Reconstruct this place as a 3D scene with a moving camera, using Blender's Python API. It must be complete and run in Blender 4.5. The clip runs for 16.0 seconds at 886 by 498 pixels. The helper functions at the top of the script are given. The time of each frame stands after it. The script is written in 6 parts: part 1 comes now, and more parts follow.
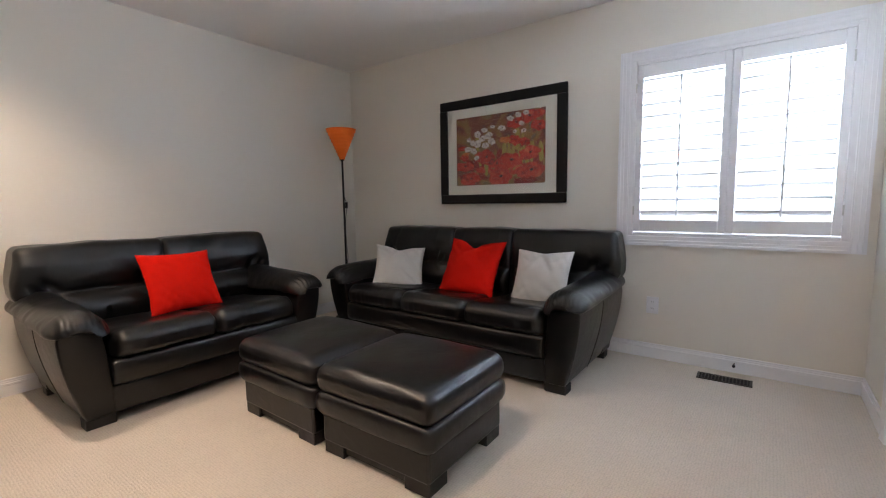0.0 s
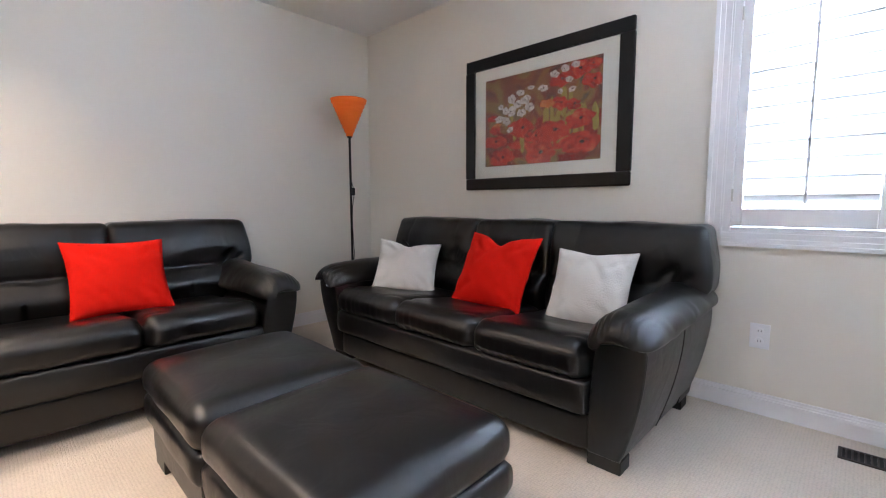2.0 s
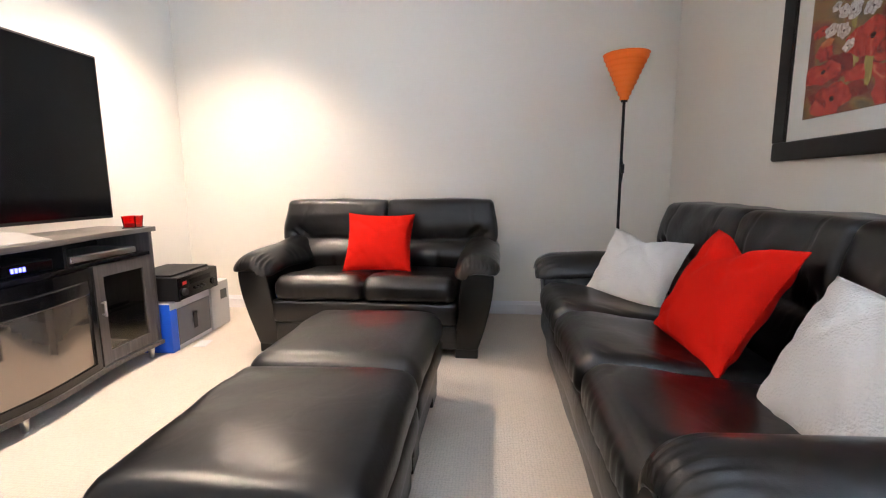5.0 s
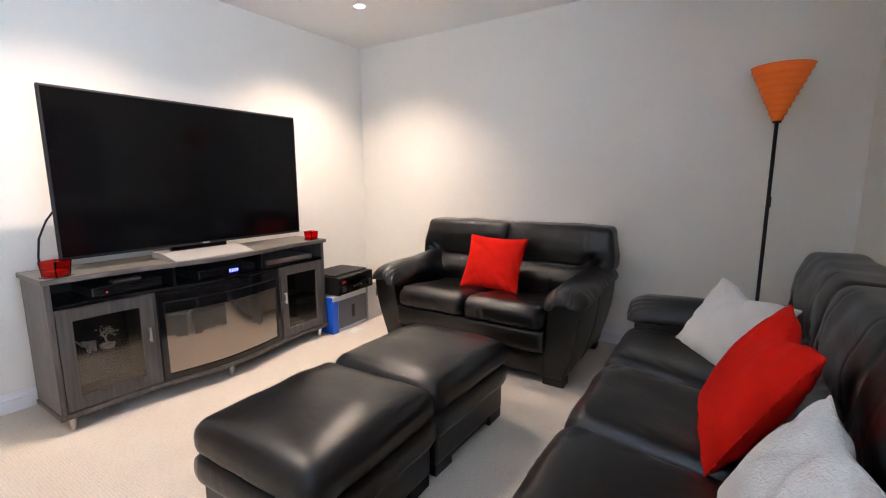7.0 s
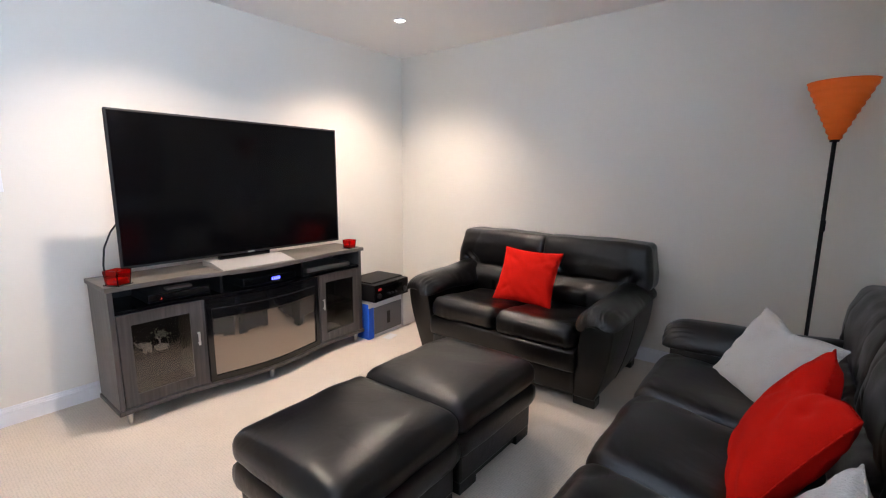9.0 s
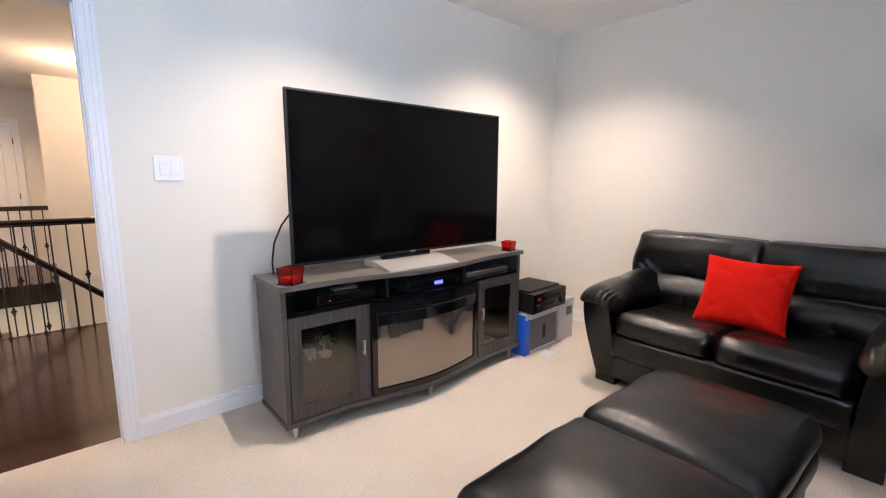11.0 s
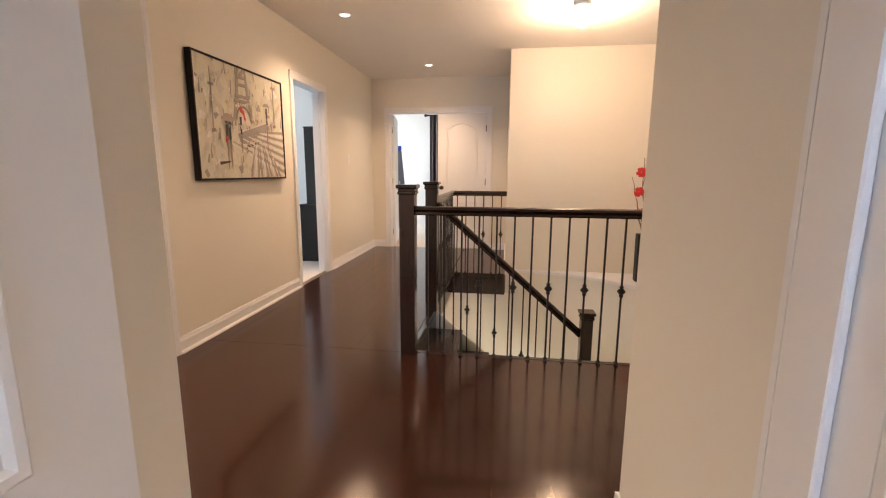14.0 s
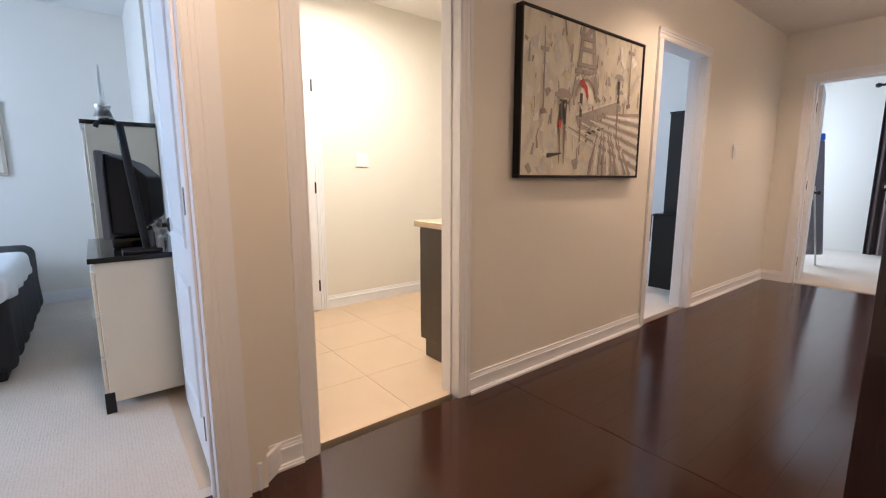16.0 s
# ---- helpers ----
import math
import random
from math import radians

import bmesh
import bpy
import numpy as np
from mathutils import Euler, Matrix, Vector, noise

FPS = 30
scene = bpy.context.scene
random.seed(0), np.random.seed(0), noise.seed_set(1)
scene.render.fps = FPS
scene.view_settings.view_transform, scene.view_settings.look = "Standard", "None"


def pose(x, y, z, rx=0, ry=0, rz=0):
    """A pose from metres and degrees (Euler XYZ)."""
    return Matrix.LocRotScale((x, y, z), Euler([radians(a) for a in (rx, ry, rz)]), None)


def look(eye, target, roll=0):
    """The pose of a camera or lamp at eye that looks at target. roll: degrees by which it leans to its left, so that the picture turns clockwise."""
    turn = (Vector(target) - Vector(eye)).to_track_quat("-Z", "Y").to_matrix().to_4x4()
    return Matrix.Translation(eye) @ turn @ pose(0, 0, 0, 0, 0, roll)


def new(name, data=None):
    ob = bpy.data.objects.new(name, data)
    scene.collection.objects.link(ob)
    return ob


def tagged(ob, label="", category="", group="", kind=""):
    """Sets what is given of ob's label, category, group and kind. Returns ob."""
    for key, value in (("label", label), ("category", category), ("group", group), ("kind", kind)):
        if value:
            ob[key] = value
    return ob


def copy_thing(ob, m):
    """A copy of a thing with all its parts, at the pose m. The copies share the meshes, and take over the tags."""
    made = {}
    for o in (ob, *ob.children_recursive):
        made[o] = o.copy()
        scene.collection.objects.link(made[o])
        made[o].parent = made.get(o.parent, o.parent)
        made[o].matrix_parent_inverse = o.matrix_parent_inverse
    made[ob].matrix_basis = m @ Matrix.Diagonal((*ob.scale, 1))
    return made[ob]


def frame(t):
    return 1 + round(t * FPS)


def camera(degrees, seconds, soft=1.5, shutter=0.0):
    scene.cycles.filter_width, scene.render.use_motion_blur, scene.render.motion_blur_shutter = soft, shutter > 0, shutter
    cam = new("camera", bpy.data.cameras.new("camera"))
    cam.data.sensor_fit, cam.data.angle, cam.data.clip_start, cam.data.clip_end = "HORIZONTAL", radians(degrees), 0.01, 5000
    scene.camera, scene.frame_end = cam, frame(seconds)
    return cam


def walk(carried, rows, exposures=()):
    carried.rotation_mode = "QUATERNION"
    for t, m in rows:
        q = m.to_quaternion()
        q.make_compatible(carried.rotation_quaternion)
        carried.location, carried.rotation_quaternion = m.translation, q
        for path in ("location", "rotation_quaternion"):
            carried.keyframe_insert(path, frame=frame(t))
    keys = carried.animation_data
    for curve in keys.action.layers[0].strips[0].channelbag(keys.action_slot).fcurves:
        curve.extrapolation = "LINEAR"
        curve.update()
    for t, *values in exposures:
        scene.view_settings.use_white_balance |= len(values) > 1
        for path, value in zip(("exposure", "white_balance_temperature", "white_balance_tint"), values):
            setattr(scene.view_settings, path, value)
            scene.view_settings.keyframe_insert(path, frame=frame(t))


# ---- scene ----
cam = camera(90.3, 16.0, 1.15)
PATH = [
    (0, (1.033, 0.754, 1.139), (-0.15, 2.353, 0.926), -0.9),
    (0.5, (0.969, 0.929, 1.173), (-0.266, 2.485, 0.941), -1.2),
    (1, (0.913, 1.168, 1.111), (-0.37, 2.686, 0.892), -1.1),
    (1.5, (0.831, 1.372, 1.077), (-0.487, 2.862, 0.862), -0.8),
    (2, (0.733, 1.577, 1.021), (-0.647, 3.01, 0.816), -0.2),
    (2.5, (0.668, 1.71, 1.004), (-0.816, 3.033, 0.791), -0.4),
    (3, (0.7, 1.906, 0.992), (-0.915, 3.063, 0.763), -0.6),
    (3.5, (0.775, 2.147, 0.988), (-1.01, 3.012, 0.735), -0.7),
    (4, (0.807, 2.333, 0.996), (-1.103, 2.868, 0.735), -0.5),
    (4.5, (0.785, 2.574, 1.001), (-1.19, 2.717, 0.724), -0.3),
    (5, (0.787, 2.804, 1.025), (-1.18, 2.589, 0.735), -0.4),
    (7.5, (0.761, 3.579, 1.324), (-0.84, 2.423, 1.01), -0.1),
    (8, (0.75, 3.617, 1.373), (-0.827, 2.428, 1.057), 0.0),
    (10.3, (0.789, 3.171, 1.345), (-0.684, 1.858, 1.017), 0.4),
    (10.5, (0.824, 3.084, 1.319), (-0.625, 1.742, 1.001), 0.3),
    (11, (0.821, 2.81, 1.287), (-0.459, 1.305, 0.974), 0.2),
    (11.5, (0.838, 2.522, 1.282), (-0.172, 0.826, 0.963), 0.3),
    (12, (0.906, 2.191, 1.243), (0.151, 0.366, 0.925), 0.4),
    (12.5, (0.961, 1.832, 1.203), (0.438, -0.082, 0.882), 0.6),
    (13, (0.952, 1.437, 1.140), (0.700, -0.600, 0.818), 0.4),
    (13.5, (0.908, 1.026, 1.131), (0.957, -0.999, 0.796), -0.1),
    (14, (1.014, 0.631, 1.158), (1.289, -1.32, 0.816), 0.3),
    (14.5, (1.052, 0.304, 1.109), (1.633, -1.582, 0.781), -0.3),
    (15, (1.136, 0.051, 1.081), (2.09, -1.678, 0.765), -0.3),
    (15.5, (1.302, -0.183, 1.099), (2.585, -1.683, 0.778), -0.1),
    (16, (1.469, -0.371, 1.094), (3.023, -1.59, 0.777), -0.0),
]
EXPOSURES = [(0.0, 0.15, 6300, 10), (1.0, 0.55, 5900, 10), (2.0, 0.85, 5900, 10), (3.5, 1.1, 6000, 10), (4.0, 1.0, 6300, 10), (5.0, 1.05, 6150, 10), (8.0, 0.45, 5850, 10), (11.0, 0.42, 5750, 10), (12.0, 0.15, 5700, 10), (13.0, 0.0, 5650, 10), (13.5, 0.1, 5700, 10), (14.0, 0.35, 6000, 10), (14.5, 0.35, 6000, 10), (15.0, 0.25, 5650, 10), (16.0, 0.0, 5350, 10)]
walk(cam, [(t, look(eye, target, roll)) for t, eye, target, roll in PATH], EXPOSURES)

# ---- world and light ----
world = bpy.data.worlds.new("world")
scene.world = world
world.use_nodes = True
wn = world.node_tree
sky = wn.nodes.new("ShaderNodeTexSky")
sky.sky_type, sky.sun_disc = "NISHITA", False
sky.sun_elevation, sky.sun_rotation = radians(38), radians(200)
wn.nodes["Background"].inputs["Strength"].default_value = 0.15
wn.links.new(sky.outputs["Color"], wn.nodes["Background"].inputs["Color"])
sun = new("sun", bpy.data.lights.new("sun", "SUN"))
sun.data.energy, sun.data.angle, sun.data.color = 2.0, radians(0.5), (1.0, 0.95, 0.88)
sun.matrix_world = look((0, 0, 20), (6, 14.5, 8))


def area(name, loc, target, w, h, watts, color):
    lamp = new(name, bpy.data.lights.new(name, "AREA"))
    lamp.data.shape, lamp.data.size, lamp.data.size_y = "RECTANGLE", w, h
    lamp.data.energy, lamp.data.color = watts, color
    lamp.matrix_world = look(loc, target)
    return lamp


def spot(name, loc, watts, color, size=130, blend=1.0, radius=0.03, lean=(0, 0)):
    lamp = new(name, bpy.data.lights.new(name, "SPOT"))
    lamp.data.energy, lamp.data.color, lamp.data.shadow_soft_size = watts, color, radius
    lamp.data.spot_size, lamp.data.spot_blend = radians(size), blend
    lamp.matrix_world = look(loc, (loc[0] + lean[0], loc[1] + lean[1], loc[2] - 1))
    return lamp


WARM = (1.0, 0.76, 0.57)
HALLWARM = (1.0, 0.63, 0.36)
DAY = (0.72, 0.83, 1.0)
area("window_light", (0.81, 4.262, 1.48), (0.70, 2.2, 1.30), 1.04, 1.00, 132, DAY)
for px, py, lx, ly in ((-1.84, 1.05, 0.04, -0.06), (-0.27, 1.13, 0.0, -0.03)):
    spot("room_spot", (px, py, 2.50), 114, WARM, 126, 0.95, 0.022, (lx, ly))
for px, py in ((2.47, -3.40), (2.05, -5.31), (2.40, -0.60)):
    spot("hall_spot", (px, py, 2.50), 100, HALLWARM)
globe_lamp = new("globe_lamp", bpy.data.lights.new("globe_lamp", "POINT"))
globe_lamp.data.energy, globe_lamp.data.color, globe_lamp.data.shadow_soft_size = 46, HALLWARM, 0.07
globe_lamp.location = (0.42, -3.45, 2.30)
# warm bathroom fill under an assumed ceiling fixture
area("bath_fill", (4.1, -1.9, 2.44), (4.1, -1.9, 0), 0.5, 0.5, 42, (1.0, 0.80, 0.58))
# bedroom daylight comes from an added lamp, out of the camera's view
area("bedroom_fill", (5.2, 2.45, 1.5), (4.6, 0.0, 0.9), 1.4, 1.3, 75, DAY)
# added fill that brightens the study from beyond its visible corner
area("study_fill", (6.2, -4.3, 1.5), (3.4, -4.3, 1.0), 1.2, 1.3, 45, DAY)
# side fill for the main bedroom, added where the doorway gives no view
area("master_fill", (4.4, -8.2, 1.5), (2.0, -7.2, 1.0), 1.5, 1.5, 60, (0.9, 0.95, 1.0))
# warm fill added to lift the lower stairwell walls; no window stands here
area("stairwell_fill", (-0.70, -3.3, -1.6), (1.2, -3.4, -1.3), 0.9, 0.9, 85, (1.0, 0.86, 0.66))


# ---- materials ----
def material(name, color, rough=0.5, metal=0.0, spread=0.06, scale=4.0, fine=120.0, bump=0.05, rough_var=0.08, coat=0.0, spec=0.5):
    """Base colour with soft large-scale variation, fine grain relief and uneven gloss."""
    m = bpy.data.materials.new(name)
    m.use_nodes = True
    nt = m.node_tree
    b = nt.nodes["Principled BSDF"]
    tc = nt.nodes.new("ShaderNodeTexCoord")
    n1 = nt.nodes.new("ShaderNodeTexNoise")
    n1.inputs["Scale"].default_value, n1.inputs["Detail"].default_value = scale, 4
    n2 = nt.nodes.new("ShaderNodeTexNoise")
    n2.inputs["Scale"].default_value, n2.inputs["Detail"].default_value = fine, 3
    ramp = nt.nodes.new("ShaderNodeMix")
    ramp.data_type = "RGBA"
    ramp.inputs["A"].default_value = (*[c * (1 - spread) for c in color], 1)
    ramp.inputs["B"].default_value = (*[min(1, c * (1 + spread)) for c in color], 1)
    nt.links.new(tc.outputs["Object"], n1.inputs["Vector"])
    nt.links.new(tc.outputs["Object"], n2.inputs["Vector"])
    nt.links.new(n1.outputs["Fac"], ramp.inputs["Factor"])
    nt.links.new(ramp.outputs["Result"], b.inputs["Base Color"])
    mr = nt.nodes.new("ShaderNodeMapRange")
    mr.inputs["To Min"].default_value, mr.inputs["To Max"].default_value = max(0.02, rough - rough_var), min(1, rough + rough_var)
    nt.links.new(n1.outputs["Fac"], mr.inputs["Value"])
    nt.links.new(mr.outputs["Result"], b.inputs["Roughness"])
    b.inputs["Metallic"].default_value = metal
    b.inputs["Specular IOR Level"].default_value = spec
    b.inputs["Coat Weight"].default_value = coat
    if bump:
        bp = nt.nodes.new("ShaderNodeBump")
        bp.inputs["Strength"].default_value, bp.inputs["Distance"].default_value = bump, 0.01
        nt.links.new(n2.outputs["Fac"], bp.inputs["Height"])
        nt.links.new(bp.outputs["Normal"], b.inputs["Normal"])
    return m


def bump_from(m, texture, strength, distance, mapping_scale=(1, 1, 1), out="Distance"):
    """Adds a second relief to a material, under the first."""
    nt = m.node_tree
    b = nt.nodes["Principled BSDF"]
    tc = nt.nodes.new("ShaderNodeTexCoord")
    mp = nt.nodes.new("ShaderNodeMapping")
    mp.inputs["Scale"].default_value = mapping_scale
    nt.links.new(tc.outputs["Object"], mp.inputs["Vector"])
    nt.links.new(mp.outputs["Vector"], texture.inputs["Vector"])
    bp = nt.nodes.new("ShaderNodeBump")
    bp.inputs["Strength"].default_value, bp.inputs["Distance"].default_value = strength, distance
    nt.links.new(texture.outputs[out], bp.inputs["Height"])
    old = b.inputs["Normal"].links
    if old:
        nt.links.new(old[0].from_socket, bp.inputs["Normal"])
    nt.links.new(bp.outputs["Normal"], b.inputs["Normal"])


def grain(m, dark, light, stretch, detail=6.0, vary=0.22):
    """Wood grain drawn out along one axis."""
    nt = m.node_tree
    b = nt.nodes["Principled BSDF"]
    tc = nt.nodes.new("ShaderNodeTexCoord")
    oi = nt.nodes.new("ShaderNodeObjectInfo")
    add = nt.nodes.new("ShaderNodeVectorMath")
    mp = nt.nodes.new("ShaderNodeMapping")
    mp.inputs["Scale"].default_value = stretch
    n = nt.nodes.new("ShaderNodeTexNoise")
    n.inputs["Scale"].default_value, n.inputs["Detail"].default_value, n.inputs["Distortion"].default_value = 1.0, detail, 0.4
    cr = nt.nodes.new("ShaderNodeMix")
    cr.data_type = "RGBA"
    cr.inputs["A"].default_value, cr.inputs["B"].default_value = (*dark, 1), (*light, 1)
    sc = nt.nodes.new("ShaderNodeVectorMath")
    sc.operation = "SCALE"
    sc.inputs[0].default_value = (7.0, 3.0, 5.0)
    nt.links.new(oi.outputs["Random"], sc.inputs["Scale"])
    nt.links.new(tc.outputs["Object"], add.inputs[0])
    nt.links.new(sc.outputs["Vector"], add.inputs[1])
    nt.links.new(add.outputs["Vector"], mp.inputs["Vector"])
    nt.links.new(mp.outputs["Vector"], n.inputs["Vector"])
    st = nt.nodes.new("ShaderNodeMapRange")
    st.inputs["From Min"].default_value, st.inputs["From Max"].default_value = 0.3, 0.7
    nt.links.new(n.outputs["Fac"], st.inputs["Value"])
    nt.links.new(st.outputs["Result"], cr.inputs["Factor"])
    hv = nt.nodes.new("ShaderNodeHueSaturation")
    vr = nt.nodes.new("ShaderNodeMapRange")
    vr.inputs["To Min"].default_value, vr.inputs["To Max"].default_value = 1 - vary, 1 + vary
    nt.links.new(oi.outputs["Random"], vr.inputs["Value"])
    nt.links.new(vr.outputs["Result"], hv.inputs["Value"])
    nt.links.new(cr.outputs["Result"], hv.inputs["Color"])
    nt.links.new(hv.outputs["Color"], b.inputs["Base Color"])


def emitter(name, color, strength):
    m = bpy.data.materials.new(name)
    m.use_nodes = True
    b = m.node_tree.nodes["Principled BSDF"]
    b.inputs["Base Color"].default_value = (*color, 1)
    b.inputs["Emission Color"].default_value = (*color, 1)
    b.inputs["Emission Strength"].default_value = strength
    return m


def glass(name, color=(1, 1, 1), rough=0.0):
    m = bpy.data.materials.new(name)
    m.use_nodes = True
    b = m.node_tree.nodes["Principled BSDF"]
    b.inputs["Base Color"].default_value = (*color, 1)
    b.inputs["Transmission Weight"].default_value, b.inputs["Roughness"].default_value, b.inputs["IOR"].default_value = 1.0, rough, 1.45
    return m


WALL = material("wall_paint", (0.76, 0.725, 0.655), 0.55, spread=0.02, scale=1.5, fine=220, bump=0.06)
CEIL = material("ceiling_paint", (0.84, 0.82, 0.79), 0.8, spread=0.02, scale=2, fine=160, bump=0.12)
TRIM = material("trim_paint", (0.80, 0.80, 0.82), 0.42, spread=0.015, scale=3, fine=200, bump=0.0, rough_var=0.03)
DOORWHITE = material("door_paint", (0.79, 0.79, 0.80), 0.44, spread=0.02, scale=3, fine=60, bump=0.03, rough_var=0.03)
CARPET = material("carpet", (0.67, 0.60, 0.52), 0.95, spread=0.08, scale=3, fine=380, bump=0.5, spec=0.1)
def loops(m, scale, pit_shade):
    """Loop pile: a nearly regular lattice of tufts, the shade in the pits multiplied into the colour."""
    nt = m.node_tree
    vt = nt.nodes.new("ShaderNodeTexVoronoi")
    vt.inputs["Scale"].default_value, vt.inputs["Randomness"].default_value = scale, 0.35
    bump_from(m, vt, 0.40, -0.004)
    b = nt.nodes["Principled BSDF"]
    base = b.inputs["Base Color"].links[0].from_socket
    mr = nt.nodes.new("ShaderNodeMapRange")
    mr.inputs["From Min"].default_value, mr.inputs["From Max"].default_value = 0.35, 0.75
    mr.inputs["To Min"].default_value, mr.inputs["To Max"].default_value = 0.0, 1.0
    mix = nt.nodes.new("ShaderNodeMix")
    mix.data_type, mix.blend_type = "RGBA", "MULTIPLY"
    mix.inputs["B"].default_value = (pit_shade, pit_shade, pit_shade, 1)
    nt.links.new(vt.outputs["Distance"], mr.inputs["Value"])
    nt.links.new(mr.outputs["Result"], mix.inputs["Factor"])
    nt.links.new(base, mix.inputs["A"])
    nt.links.new(mix.outputs["Result"], b.inputs["Base Color"])


loops(CARPET, 85, 0.86)
LEATHER = material("black_leather", (0.0045, 0.0045, 0.005), 0.295, spread=0.03, scale=7, fine=420, bump=0.06, rough_var=0.04, spec=0.46)
wr = LEATHER.node_tree.nodes.new("ShaderNodeTexNoise")
wr.inputs["Scale"].default_value, wr.inputs["Detail"].default_value, wr.inputs["Distortion"].default_value = 8, 3, 1.0
bump_from(LEATHER, wr, 0.22, 0.012, out="Fac")
cre = LEATHER.node_tree.nodes.new("ShaderNodeTexNoise")          # hairline creases that come and go
cre.noise_type = "RIDGED_MULTIFRACTAL"
cre.inputs["Scale"].default_value, cre.inputs["Detail"].default_value, cre.inputs["Distortion"].default_value = 11, 4, 0.6
bump_from(LEATHER, cre, 0.035, 0.004, (1.0, 1.0, 1.6), out="Fac")
FOOTBLACK = material("black_plastic_foot", (0.012, 0.012, 0.012), 0.5)
REDCLOTH = material("red_velvet", (0.58, 0.010, 0.004), 0.85, spread=0.12, scale=9, fine=300, bump=0.25, spec=0.08)
WHITECLOTH = material("white_textured_cloth", (0.66, 0.64, 0.61), 0.9, spread=0.06, scale=12, fine=150, bump=0.5, spec=0.15)
BLACKWOOD = material("black_picture_frame", (0.007, 0.006, 0.006), 0.38, spread=0.05, scale=8, fine=90, bump=0.0, rough_var=0.02, spec=0.28)
MATBOARD = material("mat_board", (0.74, 0.72, 0.66), 0.8, spread=0.02, bump=0.03)
METAL = material("brushed_nickel", (0.60, 0.59, 0.57), 0.3, metal=1.0, spread=0.05)
DARKMETAL = material("dark_bronze", (0.06, 0.05, 0.045), 0.35, metal=0.9, spread=0.15)
IRON = material("black_iron", (0.016, 0.014, 0.013), 0.42, metal=0.4, spread=0.2, scale=20)
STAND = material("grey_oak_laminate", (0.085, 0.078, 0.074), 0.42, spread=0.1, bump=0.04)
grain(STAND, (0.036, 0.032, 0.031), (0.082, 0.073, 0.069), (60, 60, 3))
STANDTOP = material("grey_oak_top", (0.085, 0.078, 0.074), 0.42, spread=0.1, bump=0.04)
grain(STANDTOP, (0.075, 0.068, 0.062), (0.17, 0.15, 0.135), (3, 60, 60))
BLACKGLOSS = material("gloss_black", (0.006, 0.006, 0.007), 0.10, spread=0.1, bump=0, rough_var=0.02)
BLACKMATT = material("matt_black", (0.009, 0.009, 0.010), 0.55, spread=0.15, spec=0.3)
SCREEN = material("tv_screen", (0.002, 0.002, 0.0025), 0.12, spread=0.05, bump=0, rough_var=0.02, spec=0.22)


def thin_glass(name, tint, gloss, rough=0.02):
    """A flat pane: seen through with a tint, and glossy."""
    m = bpy.data.materials.new(name)
    m.use_nodes = True
    nt = m.node_tree
    nt.nodes.remove(nt.nodes["Principled BSDF"])
    tr, gs, mx = (nt.nodes.new("ShaderNode" + k) for k in ("BsdfTransparent", "BsdfGlossy", "MixShader"))
    tr.inputs["Color"].default_value = (*tint, 1)
    gs.inputs["Roughness"].default_value = rough
    mx.inputs["Fac"].default_value = gloss
    nt.links.new(tr.outputs["BSDF"], mx.inputs[1])
    nt.links.new(gs.outputs["BSDF"], mx.inputs[2])
    nt.links.new(mx.outputs["Shader"], nt.nodes["Material Output"].inputs["Surface"])
    return m


GLASS = glass("clear_glass")
PANE = thin_glass("clear_pane", (0.98, 0.985, 0.985), 0.02)
REDGLASS = glass("red_glass", (0.85, 0.02, 0.015), 0.05)
SMOKED = thin_glass("smoked_glass", (0.62, 0.58, 0.54), 0.10, 0.12)
WALNUT = material("dark_stained_wood", (0.030, 0.012, 0.008), 0.22, spread=0.2, bump=0.02, rough_var=0.03, coat=0.2)
grain(WALNUT, (0.010, 0.0045, 0.0035), (0.028, 0.012, 0.008), (30, 30, 3))
PLANK = material("dark_floor_plank", (0.035, 0.013, 0.008), 0.15, spread=0.2, bump=0.02, rough_var=0.05, coat=0.08, spec=0.42)
grain(PLANK, (0.030, 0.0090, 0.0050), (0.042, 0.0125, 0.0068), (40, 2.5, 40), vary=0.10)
TILE = material("beige_tile", (0.58, 0.44, 0.30), 0.42, spread=0.08, scale=5, bump=0.0, rough_var=0.03)
GROUT = material("grout", (0.52, 0.42, 0.31), 0.9, bump=0.0)


# ---- building helpers ----
def link_mesh(name, bm, mat, smooth=False):
    me = bpy.data.meshes.new(name)
    bmesh.ops.recalc_face_normals(bm, faces=bm.faces[:])
    bm.to_mesh(me)
    bm.free()
    for m in (mat if isinstance(mat, (list, tuple)) else (mat,)):
        me.materials.append(m)
    if smooth:
        me.polygons.foreach_set("use_smooth", [True] * len(me.polygons))
    return new(name, me)


def part(name, bm, mat, parent, label="", smooth=False):
    ob = link_mesh(name, bm, mat, smooth)
    ob.parent = parent
    return tagged(ob, label)


def solid(name, bm, mat, label="", category="", group="", kind="", smooth=False):
    return tagged(link_mesh(name, bm, mat, smooth), label, category, group, kind)


def thing(name, m, label, category, group="", kind=""):
    ob = new(name)
    ob.empty_display_size = 0.1
    ob.matrix_basis = m
    return tagged(ob, label, category, group, kind)


